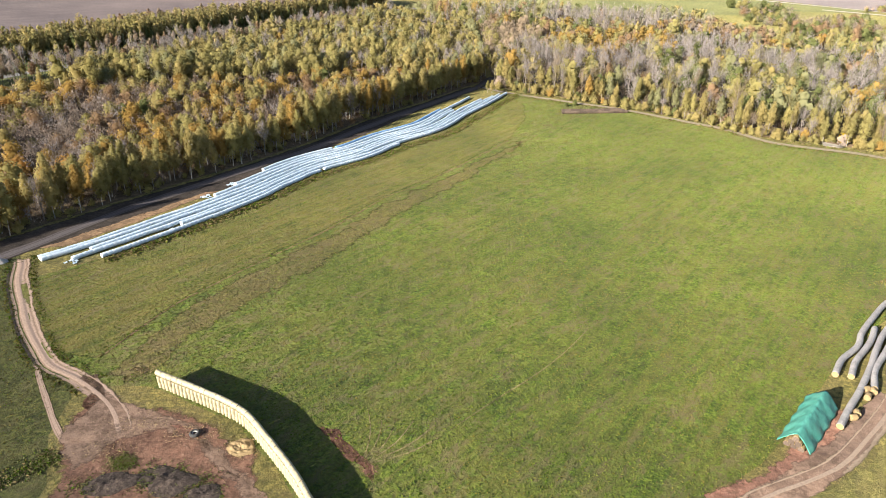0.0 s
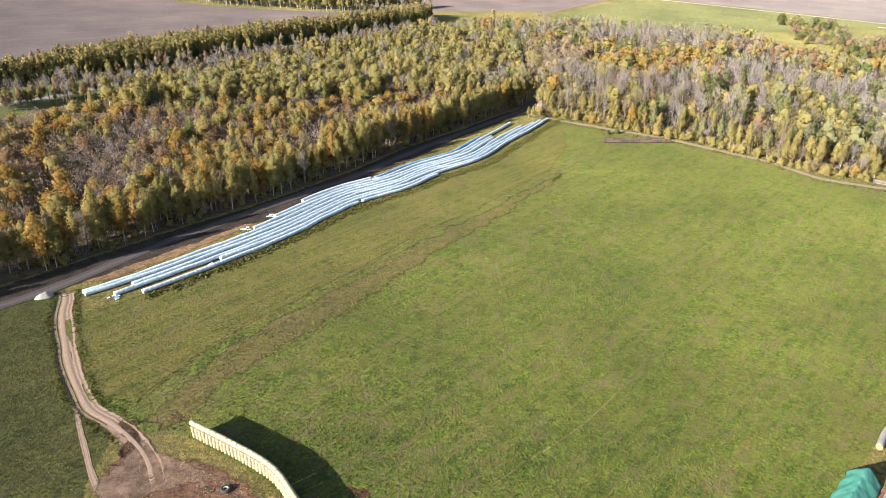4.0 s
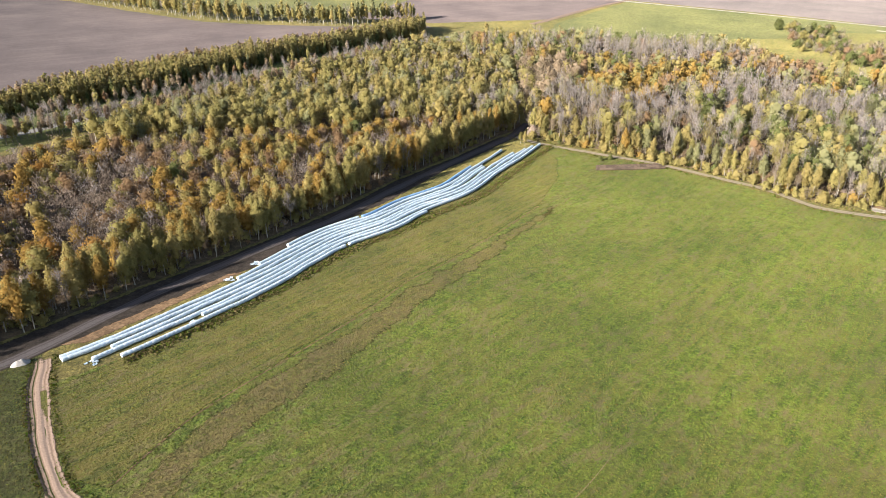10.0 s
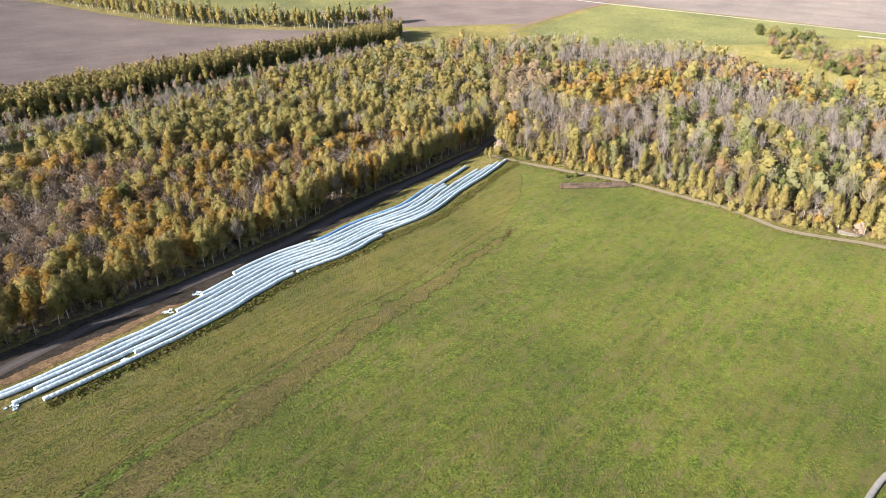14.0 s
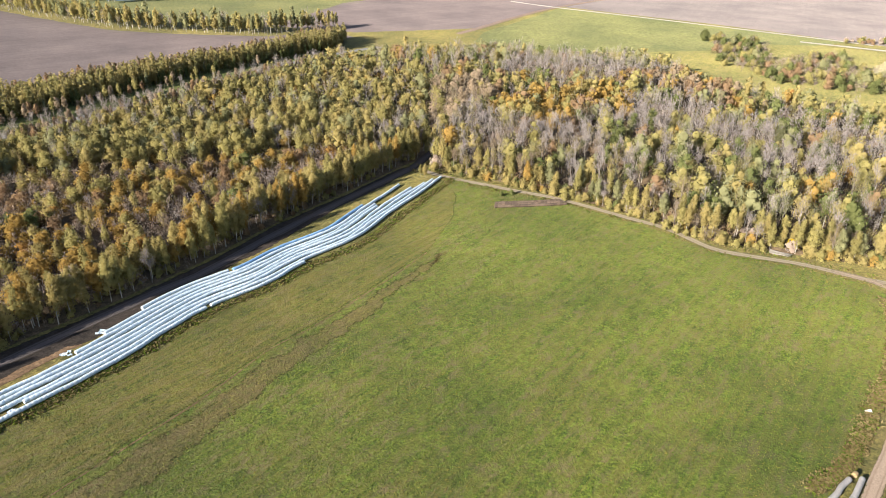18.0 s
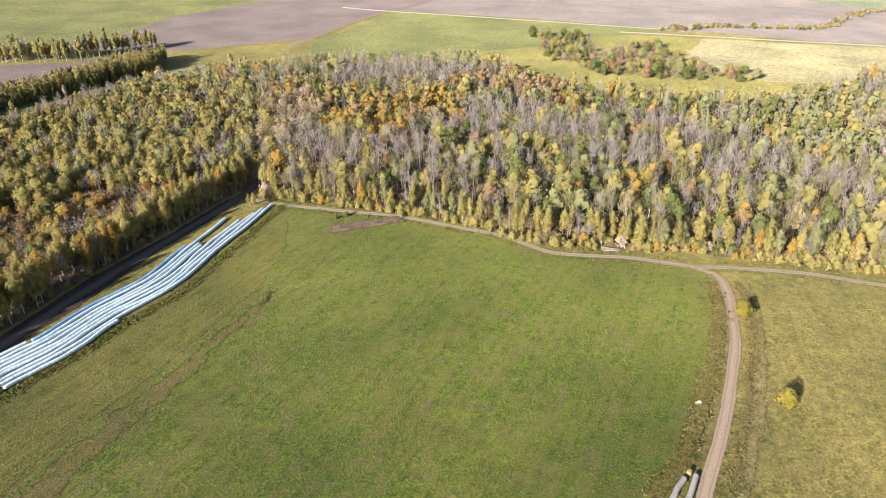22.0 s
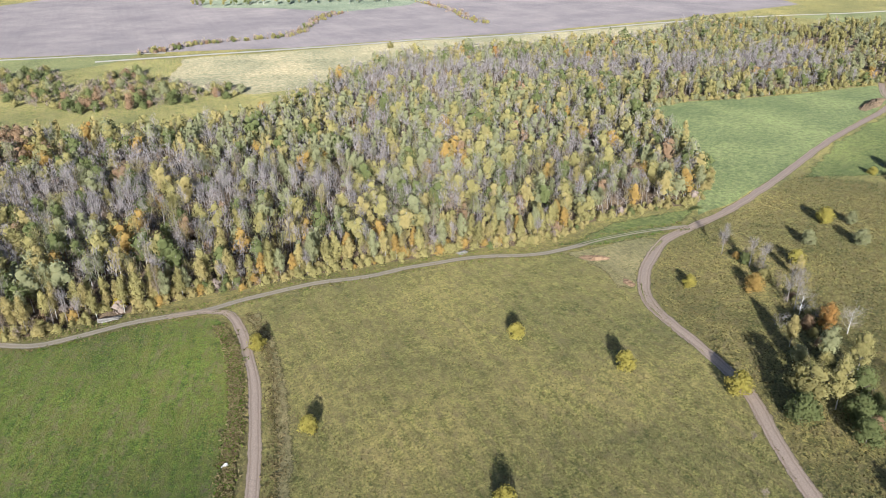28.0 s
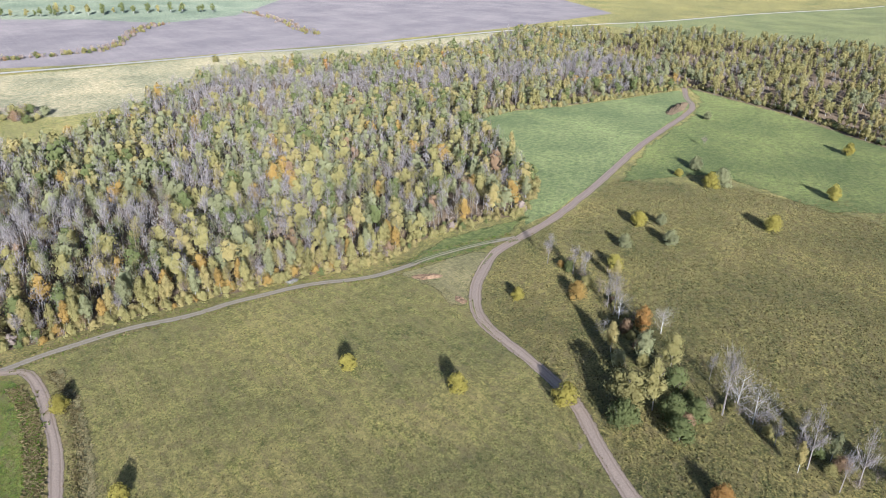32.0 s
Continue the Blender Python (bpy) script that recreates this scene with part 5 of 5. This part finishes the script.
def mound(name, x, y, rx, ry, h, material, label, category, turn=0.0, seed=0.0, rough=0.5, n=26):
    """A heap with a lumpy surface."""
    bm = bmesh.new()
    rings = [[bm.verts.new((0, 0, h))]]
    for j in range(1, 15):
        t = j / 14
        ring = []
        for i in range(n):
            a = 2 * math.pi * i / n
            k = 1 + 0.28 * noise.noise(Vector((math.cos(a) * 1.6 + seed, math.sin(a) * 1.6, seed)))
            px, py = math.cos(a) * rx * t * k, math.sin(a) * ry * t * k
            z = h * (1 - t ** 1.7) * (1 + rough * (noise.noise(Vector((px * 1.1 + seed, py * 1.1, seed * 2))) + 0.6 * noise.noise(Vector((px * 3.4, py * 3.4 + seed, seed))))) - (0.08 if j == 14 else 0)
            ring.append(bm.verts.new((px, py, z)))
        rings.append(ring)
    for i in range(n):
        bm.faces.new((rings[0][0], rings[1][i], rings[1][(i + 1) % n])).smooth = True
    for a, b in zip(rings[1:], rings[2:]):
        for i in range(n):
            bm.faces.new((a[i], b[i], b[(i + 1) % n], a[(i + 1) % n])).smooth = True
    ob = new(name, mesh_of(name, bm, material))
    ob.matrix_world = pose(x, y, gz(x, y) + 0.05, 0, 0, turn)
    return tagged(ob, label, category)


mound("rubble_heap", -100.5, 144.2, 2.4, 1.2, 0.9, M["grey_film"], "heap of pale grey rubble beside the lane", "rubble", 35, 13, 1.0, 20)
mound("straw_heap", -31.2, 86.6, 2.4, 2.0, 0.35, M["straw"], "low heap of loose golden straw by the wall", "straw heap", 0, 1, 1.6, 34)
mound("manure_mound", -48.6, 78.2, 4.6, 2.4, 0.28, M["manure"], "dark overgrown manure heap in the yard", "heap", 18, 2, 1.0, 40)
mound("manure_mound", -40.6, 79.3, 5.4, 3.0, 0.28, M["manure"], "dark manure heap beside the yard track", "heap", -14, 3, 1.0, 40)
mound("manure_mound", -34.2, 76.6, 3.4, 2.2, 0.28, M["manure"], "dark manure heap at the yard's edge", "heap", 15, 4, 1.0, 36)
sheet("stained_soil", [(-44.5, 92.0), (-41, 92.2), (-37.5, 90.4), (-36.5, 88.4), (-39.5, 87.8), (-43, 89.2)], M["redsoil"], 0.08, "dark red soil round the old tyre", "soil", 0.9, 1.0, 81, 1.4)
mound("soil_bank", 606, 147.5, 24, 4.5, 2.2, M["litter"], "long brown brush and soil bank beside the road", "bank", -4, 8, 1.0, 40)
mound("soil_mound", 283.8, 166, 5.8, 2.6, 0.5, M["bare"], "low bare brown soil heap", "soil heap", -50, 9, 0.9)
mound("soil_mound", 274.5, 147, 3.2, 1.6, 0.6, M["bare"], "low brown soil heap by the bend", "soil heap", 60, 10, 0.9)
mound("white_stone", 130.6, 173.6, 1.0, 0.8, 0.6, M["stone"], "pale stone among roadside weeds", "stone", 0, 11, 0.5, 14)


def logs(name, x, y, turn, n, length, rad, material, label, category, spread=2.2):
    e = thing(name, x, y, label, category, turn=turn)
    for i in range(n):
        lay = 0 if i < n * 0.55 else 1 if i < n * 0.85 else 2
        bm = bmesh.new()
        r = rad * rnd.uniform(0.7, 1.2)
        L = length * rnd.uniform(0.75, 1.1)
        prof = [(-0.5, 1.05), (-0.15, 1.0), (0.2, 0.92), (0.5, 0.85)]
        bow = rnd.uniform(-0.12, 0.12)
        rings = [[bm.verts.new((t * L, bow * (1 - 4 * t * t) + math.cos(a) * r * k, math.sin(a) * r * k)) for a in [2 * math.pi * s / 8 for s in range(8)]] for t, k in prof]
        for a, b in zip(rings, rings[1:]):
            for s in range(8):
                bm.faces.new((a[s], a[(s + 1) % 8], b[(s + 1) % 8], b[s])).smooth = True
        bm.faces.new(rings[0])
        bm.faces.new(rings[-1])
        bmesh.ops.recalc_face_normals(bm, faces=bm.faces)
        lg = part("log", bm, material, e)
        lg.matrix_basis = pose(rnd.uniform(-0.4, 0.4), rnd.uniform(-spread, spread) * (1 - lay * 0.3), r + lay * rad * 1.7, 0, rnd.uniform(-2, 3), rnd.uniform(-9, 9))
    return e


logs("log_pile", 143.6, 256.3, -25, 13, 6.5, 0.24, M["log"], "pile of pale weathered logs at the wood's edge", "log pile", 1.2)
logs("brushwood_pile", 254.6, 205.4, -15, 16, 4.5, 0.13, M["log"], "heap of grey brushwood under the birches", "brushwood", 1.6)
for x, y, n in [(-67.4, 165.6, 4), (-66.6, 187.4, 5), (-61.5, 197.6, 6), (-85.0, 146.2, 4)]:
    e = thing("discarded_film", x, y, "crumpled white bale film lying on the ground", "plastic film", "scraps of bale film")
    for i in range(n):
        bm = bmesh.new()
        s = rnd.uniform(0.5, 1.1)
        gr = [[bm.verts.new((a * s * 0.35, b * s * 0.25, 0.05 + 0.45 * abs(noise.noise(Vector((a * 0.7 + i, b * 0.7, x)))))) for b in range(-2, 3)] for a in range(-2, 3)]
        for a in range(4):
            for b in range(4):
                bm.faces.new((gr[a][b], gr[a + 1][b], gr[a + 1][b + 1], gr[a][b + 1]))
        f_ = part("film_scrap", bm, M["white_film"], e)
        f_.matrix_basis = pose(rnd.uniform(-1.6, 1.6), rnd.uniform(-0.9, 0.9), 0, 0, 0, rnd.uniform(0, 360))

# ---- bushes and single trees of the meadow and pasture ----
g = "bushes on the meadow"
for x, y, leaf, sc in [(164.7, 208.6, "ochre", 0.95), (151.0, 168.6, "ochre", 0.82), (219.6, 155.4, "ochre", 0.95), (226.4, 122.8, "ochre", 1.0), (237.6, 95.0, "ochre", 1.3), (285.6, 130.4, "ochre", 0.85), (220.5, 50.8, "orange", 0.9),
                       (376.0, 112.0, "ochre", 1.3), (381.5, 104.0, "sage", 0.9), (361.9, 95.3, "sage", 1.15), (348.8, 110.6, "sage", 0.95), (328.0, 108.3, "ochre", 1.1), (446.0, 95.0, "ochre", 1.4), (452.0, 91.0, "sage", 1.6), (455.5, 112.7, "ochre", 0.8), (472.7, 107.1, "sage", 1.3), (589.7, 123.0, "sage", 1.0), (552.0, 35.7, "ochre", 1.2), (461.3, 38.8, "ochre", 1.2), (401.8, 60.5, "ochre", 1.35), (163.0, 117.5, "ochre", 0.95)]:
    tree("bush", x, y, "bush", leaf, sc * 1.32, "round %s bush standing alone on grass" % WORD[leaf], "bush", g)
for x, y, sc in [(220.5, 84.9, 0.45), (203.0, 76.2, 0.5), (520.4, 112.1, 1.0)]:
    tree("bush", x, y, "scrub", "scrub", sc, "small leafless brown bush on grass", "bush", g)
g = "trees beside the pasture road"
for x, y, kind, leaf, sc in [(318.5, 132.2, "bare", "twig", 0.98), (315.0, 120.6, "bare", "twig", 0.99), (309.3, 114.5, "bare", "twig", 1.0), (298.2, 112.7, "bush", "gold", 1.36), (294.1, 98.3, "bare", "twig", 1.2), (297.0, 101.5, "bare", "twig", 1.0), (291.5, 96.0, "willow", "twig", 1.0), (316.0, 104.0, "birch", "yellow", 0.73), (286.7, 87.1, "round", "orange", 1.18), (289.1, 81.2, "willow", "twig", 1.05), (269.8, 92.1, "birch", "yellow", 0.94), (268.0, 82.1, "tall", "sage", 0.88), (263.6, 88.0, "round", "sage", 0.9), (267.9, 73.4, "tall", "olive", 0.94), (247.0, 73.3, "birch", "olive", 1.21), (243.8, 80.0, "round", "olive", 1.73), (235.7, 78.6, "bush", "green", 1.94), (259.1, 70.1, "round", "green", 1.03), (245.7, 68.1, "bush", "green", 1.68), (238.0, 64.0, "bush", "green", 1.64), (249.3, 62.3, "bush", "green", 1.41), (245.9, 63.5, "bush", "rust", 0.84), (254.9, 56.2, "bare", "twig", 1.63), (258.1, 53.3, "willow", "twig", 1.33), (255.2, 48.4, "willow", "twig", 1.28), (270.4, 62.5, "bare", "twig", 0.62), (249.0, 42.2, "bare", "twig", 0.62), (241.0, 36.0, "birch", "yellow", 0.74), (243.6, 34.1, "bare", "twig", 1.24), (253.2, 36.7, "bare", "twig", 0.7), (249.6, 29.3, "birch", "sage", 0.79), (238.8, 26.7, "bare", "twig", 0.82), (243.7, 22.8, "bare", "twig", 1.12), (278.5, 98.0, "scrub", "twig", 1.22), (283.9, 91.5, "bush", "rust", 0.96), (260.3, 75.4, "scrub", "scrub", 1.13), (254.6, 45.3, "scrub", "twig", 1.33), (239.0, 12.0, "bare", "twig", 1.1), (237.0, 4.0, "birch", "olive", 0.9), (246, 15, "birch", "yellow", 0.7)]:
    tree("roadside_tree", x, y, kind, leaf, sc * 1.04, "%s tree in a row beside the pasture road" % WORD[leaf], "tree", g)
row = smooth([(243, 18), (250, 40), (257, 62), (268, 80), (290, 92), (312, 115), (323, 132)], 3.6)
for p in row:
    kind, leaf = pick([(("bush", "rust"), 2), (("bush", "olive"), 3), (("bush", "green"), 2 if 60 < p.y < 95 else 0.3), (("scrub", "scrub"), 3), (("bush", "gold"), 0.7)])
    tree("bush", p.x + rnd.uniform(-4, 4), p.y + rnd.uniform(-2, 2), kind, leaf, rnd.uniform(0.5, 1.0), "low %s bush between the roadside trees" % WORD[leaf], "bush", "bushes between the roadside trees")
tree("young_birch", 21.0, 316.5, "birch", "yellow", 0.55, "small yellow birch at the end of the bale rows", "tree")
tree("young_birch", 19.2, 318.5, "birch", "olive", 0.5, "small olive birch at the end of the bale rows", "tree")
tree("bush", 149.5, 260.4, "bush", "bright", 0.95, "bright yellow bush beside the log pile", "bush")
tree("fallen_branch", 55.5, 302.0, "bush", "green", 0.5, "cut green branches lying near the brown bales", "branches")
tree("fallen_branch", 51.5, 300.5, "bush", "green", 0.42, "cut green branches lying near the brown bales", "branches")
for x, y, leaf, sc in [(541, 529, "olive", 1.3), (245, 648, "green", 1.9), (258, 650, "olive", 1.7), (280, 640, "green", 1.6)]:
    tree("bush", x, y, "bush", leaf, sc, "far %s bush on open grassland" % WORD[leaf], "bush", "far bushes")


# ---- weeds and tall grass ----
def tufts(name, spots, leafs, hmin, hmax, blades, label, category, spread=0.35, choice=None):
    rng = np.random.default_rng(len(spots) + blades)
    n = len(spots)
    p = np.repeat(np.array(spots), blades, 0)
    k = len(p)
    base = np.stack([p[:, 0] + rng.normal(0, spread, k), p[:, 1] + rng.normal(0, spread, k)], 1)
    z = gza(base[:, 0], base[:, 1])
    h = rng.uniform(hmin, hmax, k)
    an = rng.uniform(0, 6.283, k)
    w = h * rng.uniform(0.5, 1.1, k)
    side = np.stack([np.cos(an), np.sin(an), np.zeros(k)], 1) * w[:, None]
    lean = np.stack([rng.normal(0, 0.5, k) * h, rng.normal(0, 0.5, k) * h, h], 1)
    b0 = np.stack([base[:, 0], base[:, 1], z], 1)
    quads = np.stack([b0 - side * 0.5, b0 + side * 0.5, b0 + lean + side, b0 + lean - side * 0.6], 1)
    me = loose_mesh(name, quads.astype(np.float32), rng.integers(0, len(leafs), k).astype(np.int32) if choice is None else np.repeat(np.array(choice, np.int32), blades), [M[q] for q in leafs])
    return tagged(new(name, me), label, category, kind="stuff")


def along_line(points, width, count, side=0.0):
    c = smooth(points, 2.0)
    out = []
    for _ in range(count):
        i = rnd.randrange(len(c) - 1)
        d = (c[i + 1] - c[i]).normalized()
        q = c[i].lerp(c[i + 1], rnd.random()) + Vector((-d.y, d.x)) * (side + rnd.gauss(0, width / 2.5))
        out.append((q.x, q.y))
    return out


STRIP = [(104, 147.5), (113.4, 153.2), (122.2, 162.3), (131.5, 173.7), (142.0, 186.0), (152.0, 201.0), (159.5, 213.4), (164.5, 228)]
tufts("roadside_weeds", along_line(STRIP, 2.4, 2600), ["weed", "browngrass", "dullgrass", "grass", "weed"], 0.18, 0.5, 6, "tall dry brown weeds along the road", "weeds")
tufts("verge_grass_east", along_line([(120, 146), (139, 169), (151, 186), (158, 196), (168, 214), (173, 228)], 3.0, 900, -2.0), ["weed", "dullgrass", "weed"], 0.15, 0.4, 3, "dry straw-coloured grass along the road", "grass")
tufts("verge_grass_north", along_line(ROAD_N, 2.0, 900, -3.0) + along_line(ROAD_N, 2.0, 1100, 3.2), ["weed", "dullgrass", "grass"], 0.15, 0.4, 3, "grass verge along the forest road", "grass")
tufts("field_ridge_grass", along_line([(-62.8, 108.2), (-57.7, 123.8), (-50.7, 137.0), (-41.9, 150.3), (-29.3, 168.6), (-17.2, 190.4), (-5.3, 205.5), (12.1, 231.6), (24.5, 252.2)], 0.5, 220), ["grass", "weed"], 0.10, 0.28, 3, "low ridge of uncut grass across the field", "grass", 0.2)
tufts("bale_row_grass", along_line(LO[1:], 2.4, 2600, -2.6), ["weed", "dullgrass", "grass"], 0.15, 0.45, 3, "long yellow-green grass along the bale rows", "grass")
yw = [(rnd.gauss(a, c), rnd.gauss(b, d)) for a, b, c, d, n in [(-47.8, 82.6, 1.0, 0.8, 420), (-40.5, 79.5, 3.0, 1.5, 420), (-35, 77.5, 2.0, 1.4, 260), (-51, 77.5, 1.8, 1.0, 160)] for _ in range(n)]
tufts("yard_weeds", yw, ["green", "grass", "weed"], 0.06, 0.22, 5, "green weeds on the manure heaps", "weeds", 0.2)
tufts("hedge_grass", along_line([(-66.5, 74), (-63.5, 77.8), (-61, 80.8), (-58.4, 83.9)], 2.6, 320), ["green", "grass", "weed"], 0.10, 0.28, 5, "rank dark grass along a ditch", "grass")
tufts("track_grass", along_line(TRACK_W[:8], 1.0, 300, 2.6) + along_line(TRACK_W[:8], 1.0, 300, -2.6), ["grass", "drygrass", "browngrass"], 0.10, 0.26, 3, "long grass beside the rutted track", "grass")
ps = scatter([(340, 140), (430, 140), (445, 60), (470, 40), (420, -20), (250, -20), (262, 40), (275, 70), (300, 95), (330, 120)], 3.0, 12) + scatter([(215, 62), (240, 85), (262, 122), (280, 135), (300, 143), (320, 145), (300, 115), (268, 100), (240, 70), (225, 40)], 3.0, 13)
tufts("pasture_tussocks", ps, ["weed", "dullgrass", "dullgrass"], 0.15, 0.45, 3, "scattered pale tussocks over the pasture", "grass", 0.5)

tufts("straw_flakes", [(rnd.gauss(-40, 2.2), rnd.gauss(89.6, 1.1)) for _ in range(260)] + [(rnd.gauss(-48, 3.0), rnd.gauss(91.5, 1.2)) for _ in range(260)] + [(rnd.gauss(-52, 2.4), rnd.gauss(85.5, 1.6)) for _ in range(240)] + [(rnd.gauss(-31.4, 1.2), rnd.gauss(86.2, 1.0)) for _ in range(420)] + [(rnd.gauss(-48.7, 1.0), rnd.gauss(82.4, 0.8)) for _ in range(160)] + [(rnd.gauss(-53.6, 1.2), rnd.gauss(105.9, 0.7)) for _ in range(160)], ["straw", "straw", "old_straw", "straw"], 0.05, 0.15, 4, "loose straw trampled over the yard", "straw", 0.3)


def sward(name, outline, spacing, seed, leafs, hmin, hmax, label):
    """Short grass tufts over a whole field."""
    tufts(name, scatter(outline, spacing, seed, jitter=0.5), leafs, hmin, hmax, 2, label, "grass", spacing * 0.3)


def field_mix(x, y):
    """0 green, 1 yellowing, 2 brownish: dry patches, the thin strip beyond the ridge, dry verges."""
    i = min(range(len(FIELD_LINE)), key=lambda k: (FIELD_LINE[k][0] - x) ** 2 + (FIELD_LINE[k][1] - y) ** 2)
    a, b = FIELD_LINE[max(0, i - 1)], FIELD_LINE[min(len(FIELD_LINE) - 1, i + 1)]
    L = math.hypot(b[0] - a[0], b[1] - a[1])
    d = ((b[0] - a[0]) * (y - a[1]) - (b[1] - a[1]) * (x - a[0])) / L
    u, v = x * 0.6 + y * 0.8, x * -0.8 + y * 0.6
    streak = noise.noise(Vector((u * 0.02, v * 0.28, 1.0)))
    patch = noise.noise(Vector((x * 0.06, y * 0.06, 4.0))) + 0.6 * noise.noise(Vector((x * 0.2, y * 0.2, 7.0)))
    r = rnd.random()
    if d > 0:
        yel, brn = 0.40 + 0.5 * streak + 0.2 * patch, 0.10 + 0.1 * patch
    else:
        yel, brn = 0.20 + 0.45 * streak + 0.5 * patch, 0.04 + 0.25 * max(0.0, patch)
        if d > -17:
            brn += 0.62 * (1 + d / 17) + 0.3 * patch
    rim = edge_dist(x, y, [(35, 312), (75, 293), (108, 269), (148, 243), (165, 232), (158, 212), (140, 187), (108, 148), (72, 112)])
    if rim < 9:
        yel, brn = yel + 0.2, brn + 0.3 * (1 - rim / 9)
    return 2 if r < brn else 1 if r < brn + yel else 0


fs = scatter(FIELD, 0.78, 21, jitter=0.5)
tufts("field_grass", fs, ["grass", "drygrass", "browngrass"], 0.06, 0.22, 3, "short green grass of the hay field with yellowing patches", "grass", 0.2, [field_mix(x, y) for x, y in fs])
sward("meadow_grass", [(166, 236), (218, 215.5), (256, 195), (283, 172), (277, 143.5), (257, 122), (238, 94), (206, 66), (180, 32), (130, 60), (110, 120), (119, 145), (138, 169), (157, 195), (172, 227)], 0.95, 22, ["dullgrass", "weed", "dullgrass"], 0.12, 0.28, "short dull grass of the meadow")
sward("pasture_grass", [(207, 62), (226, 79), (241, 92), (252, 107), (260, 121), (268, 133), (279, 141), (295, 147.5), (316, 151), (337, 149), (367, 144), (430, 140), (455, 80), (440, 20), (380, -20), (250, -25), (200, 20)], 1.05, 23, ["dullgrass", "weed", "dullgrass", "pastgrass"], 0.12, 0.34, "rough tufted grass of the pasture")

sward("west_grass", [(-99, 148), (-93.5, 135.8), (-84.7, 122.4), (-77.9, 112.8), (-72.6, 106.7), (-66, 101), (-63, 90), (-62, 82), (-70, 70), (-110, 70), (-150, 98), (-118, 130)], 0.7, 24, ["grass", "drygrass", "pastgrass", "pastgrass"], 0.06, 0.2, "rough dark grass west of the track")
